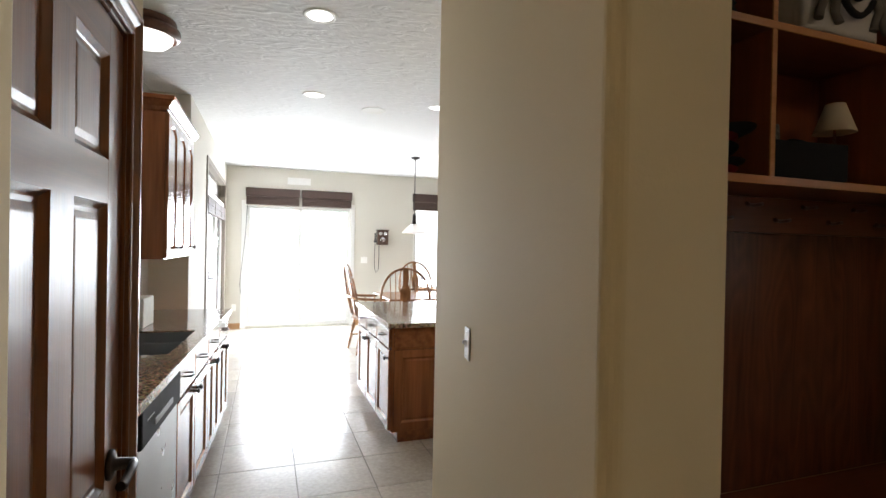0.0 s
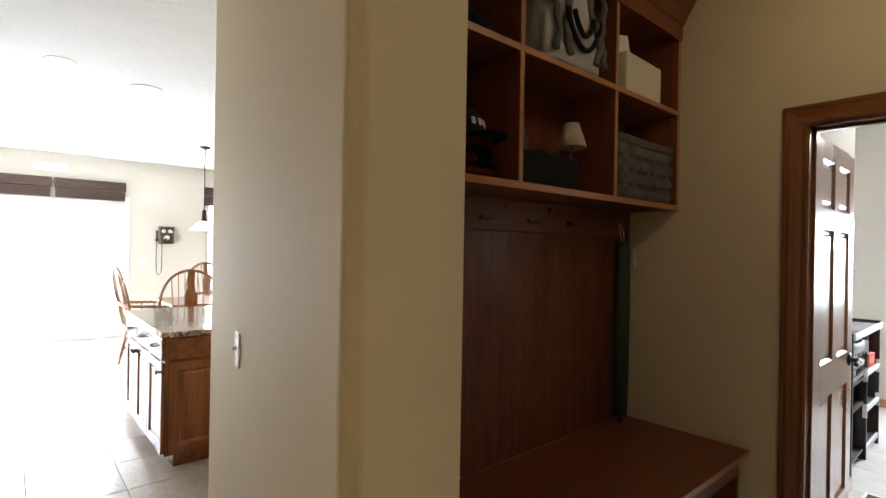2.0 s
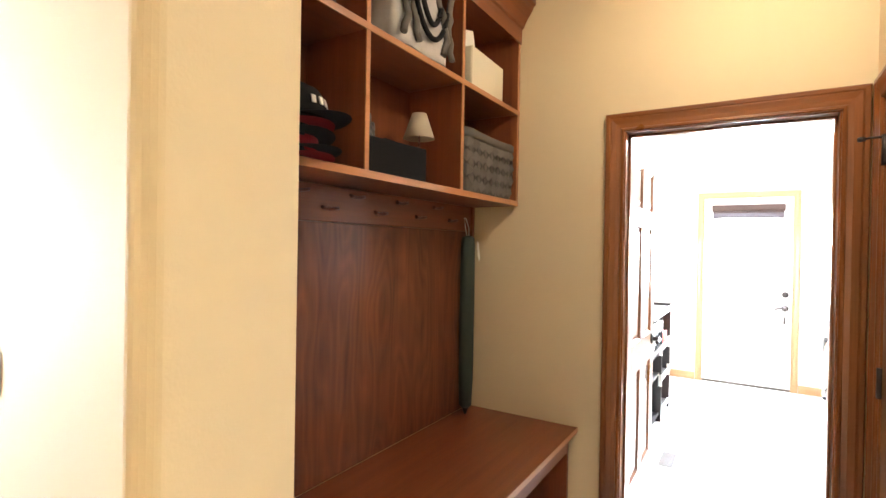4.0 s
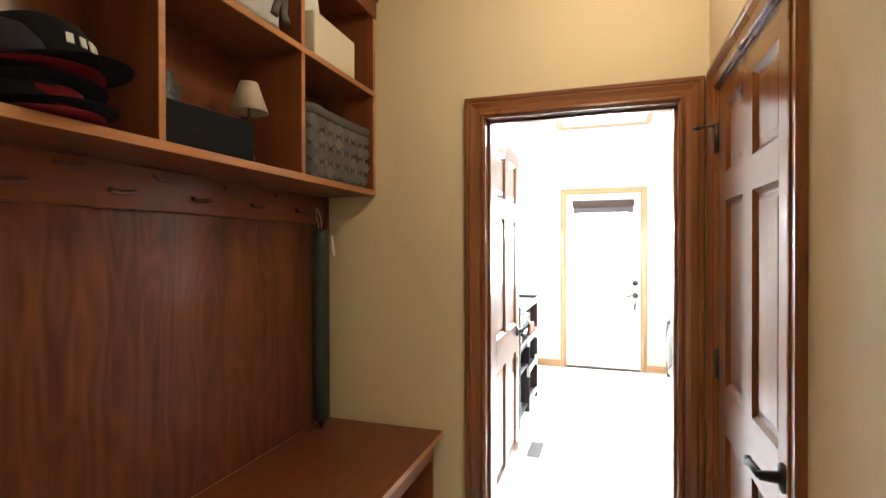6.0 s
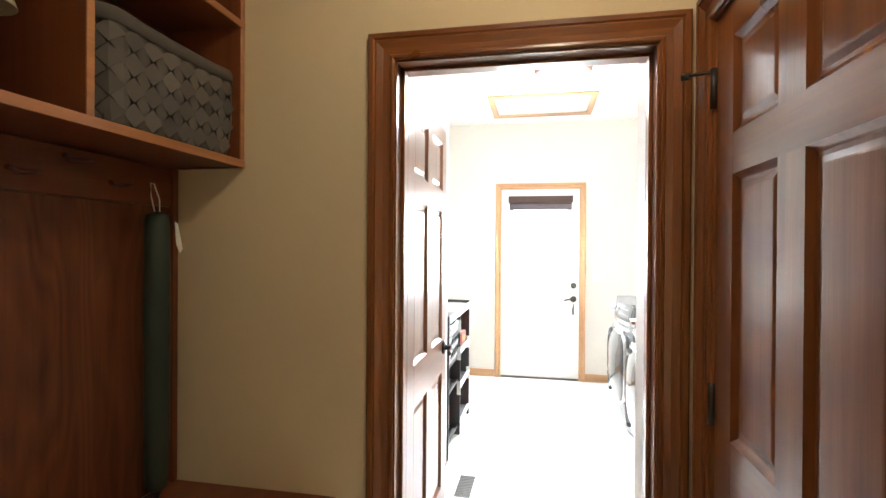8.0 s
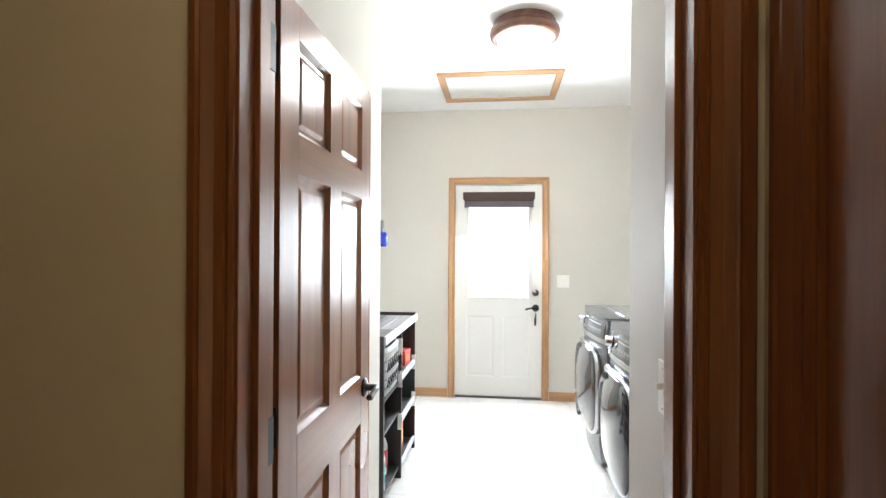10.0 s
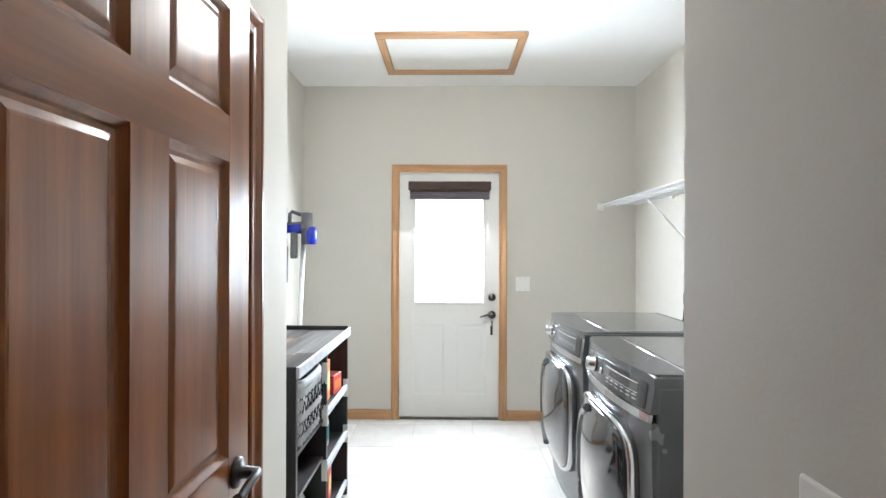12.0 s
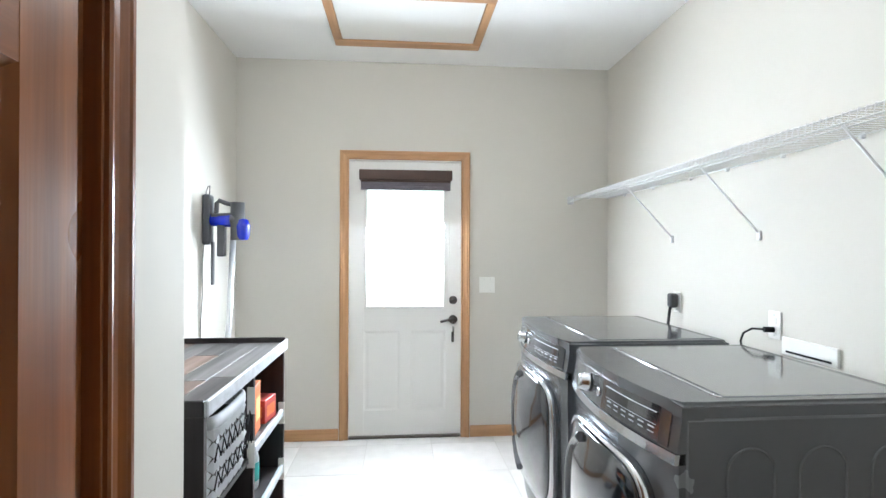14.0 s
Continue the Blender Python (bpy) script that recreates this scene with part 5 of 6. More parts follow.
def bottle(name, m, r, h, body, capm, lab, label):
    t = thing(name, label, "bottle", m)
    part("body", turned(bmesh.new(), [(r * 0.9, 0), (r, 0.01), (r, h * 0.62), (r * 0.85, h * 0.74), (r * 0.4, h * 0.84), (r * 0.36, h * 0.9)], (0, 0, 0), 20), body, t)
    part("cap", turned(bmesh.new(), [(r * 0.44, h * 0.88), (r * 0.44, h), (0, h)], (0, 0, 0), 16), capm, t)
    part("label_band", turned(bmesh.new(), [(r * 1.01, h * 0.18), (r * 1.012, h * 0.19), (r * 1.012, h * 0.55), (r * 1.01, h * 0.56)], (0, 0, 0), 20), lab, t, "plain coloured label band")
    return t


bottle("bottle", pose(7.62, 1.93, 0.359), 0.045, 0.215, JUG, PLASTIC_W, YEL, "white plastic bottle with a yellow label on the middle cart shelf")
bottle("bottle", pose(7.73, 1.92, 0.359), 0.042, 0.20, JUG, TEAL, TEAL, "white plastic bottle with a teal label on the middle cart shelf")
bottle("bottle", pose(7.60, 1.92, 0.079), 0.045, 0.22, JUG, REDC, ORANGE, "white bottle with a red cap on the lowest cart shelf")
bottle("detergent_jug", pose(7.12, 1.92, 0.079), 0.075, 0.29, JUG, TEAL, TEAL, "large milky detergent jug with a teal label, low in the cart")
bottle("detergent_jug", pose(7.33, 1.95, 0.079), 0.07, 0.27, JUG, PLASTIC_W, REDC, "milky detergent jug with a red label, low in the cart")

# cordless vacuum on its wall dock
VG = mat("dark_grey_plastic", (0.075, 0.078, 0.085), 0.4, vary=(12, 0.15))
VB = mat("blue_plastic", (0.008, 0.022, 0.40), 0.25, vary=(12, 0.1), coat=0.3)
vc = thing("vacuum_cleaner", "grey and blue cordless vacuum hanging in its wall dock", "vacuum cleaner")
VX = 8.63
part("dock", B(VX - 0.04, 2.405, 1.40, VX + 0.04, 2.4495, 1.70, bevel=0.012, segments=2), VG, vc)
bm = bmesh.new()
rod(bm, (VX, 2.399, 1.555), (VX, 2.255, 1.555), 0.034, 0.040, 20)
rod(bm, (VX, 2.255, 1.43), (VX, 2.255, 1.655), 0.040, 0.040, 20)
part("motor_body", bm, VG, vc)
part("cyclone", turned(bmesh.new(), [(0.032, 0), (0.042, 0.02), (0.045, 0.08), (0.036, 0.12), (0.02, 0.128)], (VX, 2.228, 1.43), 20), VB, vc, "blue cyclone bin")
part("blue_ring", rod(bmesh.new(), (VX, 2.405, 1.548), (VX, 2.290, 1.548), 0.0365, 0.0425, 20), VB, vc)
part("grip", tube(bmesh.new(), [(VX, 2.380, 1.57), (VX, 2.376, 1.65), (VX, 2.364, 1.665), (VX, 2.310, 1.645), (VX, 2.263, 1.64)], 0.014, 10), VG, vc)
part("battery", B(VX - 0.026, 2.325, 1.33, VX + 0.026, 2.368, 1.52, bevel=0.008, segments=2), VG, vc)
part("crevice_tool", B(VX - 0.018, 2.392, 1.16, VX + 0.018, 2.405, 1.42, bevel=0.006, segments=2), VG, vc)
part("wand", rod(bmesh.new(), (VX + 0.02, 2.286, 1.44), (VX + 0.02, 2.349, 0.12), 0.017, sides=14), mat("silver_tube", (0.72, 0.73, 0.75), 0.3, metal=0.6), vc)
part("brush_head", B(VX - 0.10, 2.286, 0.0, VX + 0.14, 2.380, 0.07, bevel=0.02, segments=3), VG, vc)
part("cord", tube(bmesh.new(), [(VX - 0.03, 2.43, 1.695), (VX - 0.02, 2.42, 1.745), (VX + 0.01, 2.42, 1.755), (VX + 0.035, 2.43, 1.71), (VX + 0.035, 2.44, 1.68)], 0.003, 6), VG, vc)
part("cord", tube(bmesh.new(), [(VX - 0.035, 2.435, 1.42), (VX - 0.05, 2.44, 1.25), (VX - 0.04, 2.44, 1.12), (VX - 0.07, 2.44, 0.95), (VX - 0.08, 2.44, 0.75), (VX - 0.08, 2.44, 0.35)], 0.0022, 6), CHARCOAL, vc)

# smoke alarm over the kitchen opening
sa = thing("smoke_alarm", "small white round smoke alarm on the hall ceiling", "smoke alarm", pose(2.98, 1.62, H))
part("body", turned(bmesh.new(), [(0.06, 0), (0.065, -0.012), (0.055, -0.03), (0.03, -0.036), (0, -0.036)], (0, 0, 0), 24), PLASTIC_W, sa)

# ---------------------------------------------------------------- kitchen
GRANITE = mat("granite", (0.30, 0.19, 0.105), 0.12, coat=0.5)
nt = GRANITE.node_tree
gc = nt.nodes.new("ShaderNodeTexCoord")
g1 = noise_node(nt, gc, 75, 6)
g2 = nt.nodes.new("ShaderNodeTexVoronoi")
g2.inputs["Scale"].default_value = 170
nt.links.new(gc.outputs["Object"], g2.inputs["Vector"])
gr = nt.nodes.new("ShaderNodeValToRGB")
gr.color_ramp.elements[0].position, gr.color_ramp.elements[0].color = 0.36, (0.030, 0.018, 0.014, 1)
gr.color_ramp.elements[1].position, gr.color_ramp.elements[1].color = 0.66, (0.55, 0.42, 0.29, 1)
e = gr.color_ramp.elements.new(0.50)
e.color = (0.31, 0.17, 0.085, 1)
nt.links.new(g1.outputs[0], gr.inputs[0])
gm = nt.nodes.new("ShaderNodeMixRGB")
gm.blend_type = "OVERLAY"
gm.inputs[0].default_value = 0.55
nt.links.new(gr.outputs[0], gm.inputs[1])
nt.links.new(g2.outputs["Color"], gm.inputs[2])
hs = nt.nodes.new("ShaderNodeHueSaturation")
hs.inputs["Saturation"].default_value = 0.8
nt.links.new(gm.outputs[0], hs.inputs["Color"])
nt.links.new(hs.outputs[0], nt.nodes["Principled BSDF"].inputs["Base Color"])
KWOOD = wood("kitchen_cherry", (0.145, 0.042, 0.014), (0.29, 0.10, 0.034), 0.25, 0.4)
KWOOD_X = wood("kitchen_cherry_flat", (0.145, 0.042, 0.014), (0.29, 0.10, 0.034), 0.25, 0.4, axis=1)
STEEL = mat("stainless_steel", (0.42, 0.43, 0.44), 0.3, metal=1.0, vary=(6, 0.05))


def front(parent, name, a, b, z0, z1, m, material, pull=None, rise=0.0, label=""):
    """A raised-panel door or drawer front: local x from a to b, facing -y, placed by m."""
    bm = bmesh.new()
    s = 0.055 if (z1 - z0) > 0.3 else 0.0
    if s:
        box(bm, a, -0.019, z0, a + s, 0, z1, bevel=0.0015)
        box(bm, b - s, -0.019, z0, b, 0, z1, bevel=0.0015)
        box(bm, a + s, -0.019, z0, b - s, 0, z0 + s)
        box(bm, a + s, -0.019, z1 - s, b - s, 0, z1)
        if rise:
            # arched top rail filler
            pts = ring(a + s, z0, b - s, z1 - s, 0.0, rise)[2:]
            pts = pts + [(a + s, z1 - s), (b - s, z1 - s)]
            lo = [bm.verts.new((x, -0.019, z)) for x, z in pts]
            hi = [bm.verts.new((x, 0, z)) for x, z in pts]
            bm.faces.new(lo)
            bm.faces.new(hi)
            for i in range(len(pts)):
                j = (i + 1) % len(pts)
                bm.faces.new((lo[i], lo[j], hi[j], hi[i]))
    else:
        box(bm, a, -0.019, z0, b, 0, z1, bevel=0.004, segments=2)
    bmesh.ops.transform(bm, matrix=m, verts=bm.verts)
    d = part(name, bm, material, parent, label)
    if s:
        bm = bmesh.new()
        raised(bm, a + s, z0 + s, b - s, z1 - s, -0.019, 1, rise, 0.8)
        bmesh.ops.transform(bm, matrix=m, verts=bm.verts)
        part("panel", bm, material, d)
    if pull:
        px, pz, horizontal = pull
        bm = bmesh.new()
        if horizontal:
            tube(bm, [(px - 0.045, -0.019, pz), (px - 0.042, -0.042, pz), (px, -0.048, pz - 0.002), (px + 0.042, -0.042, pz), (px + 0.045, -0.019, pz)], 0.005)
        else:
            turned(bm, [(0.012, 0), (0.007, 0.006), (0.007, 0.016), (0.016, 0.022), (0.013, 0.030), (0, 0.032)], (px, -0.019, pz), 16, Matrix.Rotation(math.pi / 2, 4, "X"))
        bmesh.ops.transform(bm, matrix=m, verts=bm.verts)
        part("knob" if not horizontal else "pull", bm, BRONZE, d, "dark bronze pull")
    return d


def base_cabinet(y0, y1, doors, drawers, label, x_front=2.395, x_back=1.751, sink=False):
    t = thing("base_cabinet", label, "kitchen cabinet")
    m = Matrix.Translation((x_front, y0, 0)) @ Matrix.Rotation(math.pi / 2, 4, "Z")
    w = y1 - y0
    part("carcass", B(x_back, y0 + 0.0005, 0.10, x_front, y1 - 0.0005, 0.66 if sink else 0.874), KWOOD, t)
    if sink:
        part("carcass_rail", B(x_front - 0.02, y0 + 0.0005, 0.661, x_front, y1 - 0.0005, 0.874), KWOOD, t)
    part("toe_kick", B(x_back, y0 + 0.0005, 0.0, x_front - 0.07, y1 - 0.0005, 0.0995), KWOOD_X, t)
    n = doors
    for i in range(n):
        a, b = w * i / n + 0.006, w * (i + 1) / n - 0.006
        side = b - 0.03 if i % 2 == 0 else a + 0.03
        front(t, "door", a, b, 0.115, 0.70, m, KWOOD, (side, 0.655, False))
    for i in range(drawers):
        a, b = w * i / drawers + 0.006, w * (i + 1) / drawers - 0.006
        front(t, "drawer_front", a, b, 0.715, 0.862, m, KWOOD_X, ((a + b) / 2, 0.79, True))
    return t


base_cabinet(3.735, 4.60, 2, 2, "cherry stained sink base cabinet with two raised-panel doors", sink=True)
base_cabinet(4.6005, 5.09, 2, 1, "cherry stained kitchen base cabinet with two doors and a drawer")
base_cabinet(5.0905, 5.58, 2, 1, "cherry stained kitchen base cabinet at the end of the counter")
ep = part("end_cabinet", B(1.751, 2.70, 0.0, 2.385, 3.10, 0.874), KWOOD)
tagged(ep, "narrow cherry stained filler cabinet beside the dishwasher", "kitchen cabinet")
dw = thing("dishwasher", "stainless steel dishwasher with a black control strip, under the counter", "dishwasher")
part("body", B(1.76, 3.112, 0.10, 2.385, 3.725, 0.872), BLACK, dw)
part("door", B(2.3855, 3.115, 0.115, 2.415, 3.722, 0.725, bevel=0.006, segments=2), STEEL, dw)
part("control_strip", B(2.3855, 3.115, 0.728, 2.428, 3.722, 0.868, bevel=0.008, segments=2), mat("matt_black_plastic", (0.012, 0.012, 0.013), 0.6, vary=(9, 0.1), spec=0.15), dw)
part("handle_recess", B(2.426, 3.28, 0.765, 2.432, 3.56, 0.79, bevel=0.002), mat("grey_trim", (0.25, 0.25, 0.26), 0.4, vary=(20, 0.1)), dw)
for i in range(6):
    part("print", B(2.4275, 3.18 + 0.016 * i, 0.815, 2.4287, 3.19 + 0.016 * i, 0.821), PRINT, dw)
part("toe_kick", B(1.77, 3.117, 0.0, 2.33, 3.72, 0.0995), BLACK, dw)

top = thing("countertop", "brown speckled polished granite countertop along the kitchen wall", "countertop")
bm = bmesh.new()
SKX0, SKX1, SKY0, SKY1 = 1.93, 2.345, 3.86, 4.56
for a in ((1.751, 2.72, 2.435, SKY0), (1.751, SKY1, 2.435, 5.60), (1.751, SKY0, SKX0, SKY1), (SKX1, SKY0, 2.435, SKY1)):
    box(bm, a[0], a[1], 0.8765, a[2], a[3], 0.914)
bmesh.ops.remove_doubles(bm, verts=bm.verts, dist=1e-5)
part("slab", bm, GRANITE, top)
part("backsplash", B(1.751, 2.72, 0.9145, 1.772, 5.60, 1.015, bevel=0.002), GRANITE, top)
sk = thing("sink", "undermount stainless double-bowl sink in the granite countertop", "sink")
for a, b in ((SKY0 + 0.006, 4.197), (4.223, SKY1 - 0.006)):
    bm = bmesh.new()
    x0_, x1_, d_ = SKX0 + 0.006, SKX1 - 0.006, 0.69
    box(bm, x0_, a, d_, x1_, b, d_ + 0.004)
    for q in ((x0_, a, x0_ + 0.004, b), (x1_ - 0.004, a, x1_, b)):
        box(bm, q[0], q[1], d_ + 0.0042, q[2], q[3], 0.905)
    for q in ((x0_ + 0.004, a, x1_ - 0.004, a + 0.004), (x0_ + 0.004, b - 0.004, x1_ - 0.004, b)):
        box(bm, q[0], q[1], d_ + 0.0042, q[2], q[3], 0.905)
    bw = part("bowl", bm, STEEL, sk)
    part("drain", turned(bmesh.new(), [(0.045, 0), (0.045, 0.003), (0.03, 0.001), (0, 0.001)], ((x0_ + x1_) / 2, (a + b) / 2, d_ + 0.0045), 20), METAL, bw)
part("divider", B(SKX0 + 0.006, 4.1975, 0.80, SKX1 - 0.006, 4.2225, 0.90, bevel=0.006, segments=2), STEEL, sk)
fc = thing("faucet", "dark bronze kitchen faucet behind the sink", "faucet")
part("base", turned(bmesh.new(), [(0.028, 0), (0.026, 0.01), (0.016, 0.03), (0.014, 0.1)], (1.815, 4.21, 0.914), 16), BRONZE, fc)
part("spout", tube(bmesh.new(), [(1.815, 4.21, 1.0)] + [(1.815 + 0.09 - 0.09 * math.cos(a), 4.21, 1.18 + 0.09 * math.sin(a)) for a in [math.pi * i / 10 for i in range(11)]] + [(1.995, 4.21, 1.12)], 0.011), BRONZE, fc)
part("handle", tube(bmesh.new(), [(1.815, 4.222, 1.0), (1.815, 4.27, 1.02), (1.815, 4.31, 1.05)], 0.007), BRONZE, fc)
pt = part("tissue_box", B(1.88, 4.66, 0.9145, 2.03, 4.90, 1.10, bevel=0.004), PAPER)
tagged(pt, "plain white card box standing on the granite countertop", "box")
sb = thing("soap_bottle", "dark soap bottle with a pump beside the sink", "bottle", pose(1.90, 4.62, 0.9145))
part("body", turned(bmesh.new(), [(0.030, 0), (0.032, 0.01), (0.032, 0.12), (0.014, 0.15), (0.012, 0.17)], (0, 0, 0), 18), BLACK, sb)
part("pump", tube(bmesh.new(), [(0, 0, 0.165), (0, 0, 0.20), (0.035, 0, 0.205)], 0.006, 8), BLACK, sb)

uc = thing("wall_cabinet", "cherry stained wall cabinet with arched raised-panel doors and crown moulding", "kitchen cabinet")
UX, UY0, UY1, UZ0, UZ1 = 2.085, 4.72, 5.86, 1.345, 2.29
part("carcass", B(1.751, UY0, UZ0, UX - 0.0005, UY1, UZ1), KWOOD, uc)
m = Matrix.Translation((UX, UY0, 0)) @ Matrix.Rotation(math.pi / 2, 4, "Z")
wd = (UY1 - UY0) / 3
for i in range(3):
    a, b = wd * i + 0.005, wd * (i + 1) - 0.005
    front(uc, "door", a, b, UZ0 + 0.006, UZ1 - 0.01, m, KWOOD, ((b - 0.03) if i != 1 else (a + 0.03), UZ0 + 0.07, False), 0.05)
bm = bmesh.new()
cr2 = [(0.0, UZ1 - 0.01), (0.012, UZ1), (0.018, UZ1 + 0.02), (0.045, UZ1 + 0.055), (0.055, UZ1 + 0.06), (0.055, UZ1 + 0.085)]
path = [(1.751, UY0), (UX + 0.002, UY0), (UX + 0.002, UY1)]
prev = None
for o, z in cr2:
    ringv = [bm.verts.new((1.751, UY0 - o, z)), bm.verts.new((UX + 0.002 + o, UY0 - o, z)), bm.verts.new((UX + 0.002 + o, UY1, z))]
    if prev:
        for i in range(2):
            bm.faces.new((prev[i], prev[i + 1], ringv[i + 1], ringv[i]))
    prev = ringv
bm.faces.new(prev + [bm.verts.new((1.751, UY1, UZ1 + 0.085))])
part("crown", bm, KWOOD_X, uc)

# island
isl = thing("island", "cherry stained kitchen island with raised-panel end and white-lit drawer fronts", "kitchen island")
IX0, IX1, IY0, IY1 = 3.565, 4.75, 4.672, 5.95
part("carcass", B(IX0, IY0, 0.10, IX1, IY1, 0.862), KWOOD, isl)
part("toe_kick", B(IX0 + 0.07, IY0 + 0.06, 0.0, IX1 - 0.03, IY1 - 0.06, 0.0995), KWOOD_X, isl)
m = Matrix.Translation((IX0, IY0, 0))
front(isl, "end_panel", 0.02, 0.585, 0.115, 0.70, m, KWOOD)
front(isl, "end_panel", 0.60, 1.165, 0.115, 0.70, m, KWOOD)
part("end_rail", B(IX0 + 0.02, IY0 - 0.019, 0.715, IX1 - 0.02, IY0 - 0.0005, 0.855, bevel=0.004), KWOOD_X, isl)
m = Matrix.Translation((IX0, IY1, 0)) @ Matrix.Rotation(-math.pi / 2, 4, "Z")
wi = IY1 - IY0
for i in range(3):
    a, b = wi * i / 3 + 0.006, wi * (i + 1) / 3 - 0.006
    front(isl, "door", a, b, 0.115, 0.70, m, KWOOD, (a + 0.03 if i % 2 else b - 0.03, 0.64, False))
    front(isl, "drawer_front", a, b, 0.715, 0.852, m, KWOOD_X, ((a + b) / 2, 0.785, True))
it = part("granite_top", B(IX0 - 0.035, IY0 - 0.04, 0.864, IX1 + 0.2, IY1 + 0.05, 0.900, bevel=0.006, segments=2), GRANITE)
tagged(it, "brown speckled polished granite top on the kitchen island", "countertop")

# the counter run stands three degrees off the room's axes
swing = Matrix.Translation((2.44, 5.55, 0)) @ Matrix.Rotation(radians(-3), 4, "Z") @ Matrix.Translation((-2.44, -5.55, 0))
for ob in list(scene.objects):
    if ob.parent is None and ob.name.split(".")[0] in ("base_cabinet", "end_cabinet", "dishwasher", "countertop", "sink", "faucet", "tissue_box", "soap_bottle"):
        ob.matrix_basis = swing @ ob.matrix_basis

# ceiling fittings
for x, y in ((2.96, 4.02), (3.06, 5.56), (4.17, 5.52), (5.2, 4.1), (5.2, 5.6)):
    dl = thing("downlight", "round recessed ceiling downlight, switched on, in the kitchen ceiling", "ceiling light", pose(x, y, H), "recessed downlights")
    part("trim_ring", turned(bmesh.new(), [(0.072, -0.001), (0.072, -0.006), (0.092, -0.006), (0.096, -0.0005)], (0, 0, 0), 28), PLASTIC_W, dl)
    part("lens", turned(bmesh.new(), [(0.0705, -0.004), (0.0, -0.0045)], (0, 0, 0), 28), GLOW_DOME, dl).visible_shadow = False
sp = thing("ceiling_speaker", "round white flush ceiling speaker grille in the kitchen", "speaker", pose(3.64, 5.85, H))
part("grille", turned(bmesh.new(), [(0.118, -0.0005), (0.118, -0.006), (0.105, -0.008), (0.10, -0.005), (0.0, -0.006)], (0, 0, 0), 32), WHITE, sp)

pd = thing("pendant_light", "pendant light with white glass shade over the dining table", "pendant light", pose(4.72, 8.12, 0))
part("canopy", turned(bmesh.new(), [(0.065, H - 0.0005), (0.06, H - 0.02), (0.015, H - 0.035), (0.004, H - 0.05)], (0, 0, 0), 20), BRONZE, pd)
part("cord", rod(bmesh.new(), (0, 0, 1.90), (0, 0, H - 0.04), 0.006), BRONZE, pd)
part("socket", turned(bmesh.new(), [(0.012, 1.92), (0.024, 1.90), (0.028, 1.80), (0.045, 1.765)], (0, 0, 0), 20), BRONZE, pd)
bm = turned(bmesh.new(), [(0.045, 1.765), (0.085, 1.735), (0.150, 1.665), (0.172, 1.64)], (0, 0, 0), 32)
bm.faces.ensure_lookup_table()
bmesh.ops.delete(bm, geom=[f for f in bm.faces if len(f.verts) > 4], context="FACES_ONLY")
bmesh.ops.solidify(bm, geom=bm.faces[:], thickness=0.004)
part("shade", bm, glow("white_glass_shade", (0.95, 0.93, 0.9), 0.6), pd)

# openings in the dining walls
def glazed(name, x0, x1, z0, z1, y, mull, label, category, fr=0.055):
    t = thing(name, label, category)
    part("frame", B(x0, y, z0, x0 + fr, y + 0.07, z1, bevel=0.002), WHITE, t)
    part("frame", B(x1 - fr, y, z0, x1, y + 0.07, z1, bevel=0.002), WHITE, t)
    part("frame", B(x0 + fr, y, z1 - fr, x1 - fr, y + 0.07, z1), WHITE, t)
    part("sill", B(x0 + fr, y, z0, x1 - fr, y + 0.07, z0 + fr), WHITE, t)
    for mx in mull:
        part("mullion", B(mx - 0.03, y + 0.01, z0 + fr, mx + 0.03, y + 0.06, z1 - fr), WHITE, t)
    ed = [x0 + fr] + list(mull) + [x1 - fr]
    for a, b in zip(ed, ed[1:]):
        p = part("pane", B(a + 0.002, y + 0.033, z0 + fr, b - 0.002, y + 0.037, z1 - fr), GLASS, t)
        p.visible_shadow = False
    return t


sd = glazed("sliding_door", 2.385, 4.125, 0.035, 2.095, KY + 0.03, [3.26], "white framed glass sliding patio door", "sliding door")
part("pull", B(3.30, KY + 0.005, 0.95, 3.325, KY + 0.03, 1.2, bevel=0.004), WHITE, sd)
glazed("window", 5.31, 6.49, 0.63, 2.19, KY + 0.03, [5.9], "white framed dining room window with a middle bar", "window")
for a, b in ((2.30, 2.385), (4.125, 4.20)):
    tagged(part("door_trim", B(a, KY - 0.014, 0, b, KY - 0.0005, 2.17, bevel=0.003), WHITE), "white painted flat trim beside the sliding door", "door trim")
blind("window_shade", 2.36, KY - 0.055, 2.075, 3.235, KY - 0.016, 2.385, ("y", -1), "dark brown woven roman shade folded above the sliding door")
blind("window_shade", 3.265, KY - 0.055, 2.075, 4.14, KY - 0.016, 2.385, ("y", -1), "dark brown woven roman shade folded above the sliding door")
blind("window_shade", 5.27, KY - 0.055, 2.09, 6.52, KY - 0.016, 2.43, ("y", -1), "dark brown woven roman shade folded above the dining window")
cdd = part("shade_cord", tube(bmesh.new(), [(2.39, KY - 0.03, 2.08), (2.37, KY - 0.03, 1.6), (2.31, KY - 0.025, 1.0), (2.29, KY - 0.02, 0.75), (2.31, KY - 0.02, 0.60)], 0.004, 6), CHARCOAL)
tagged(cdd, "thin dark pull cord hanging beside the sliding door", "shade cord")

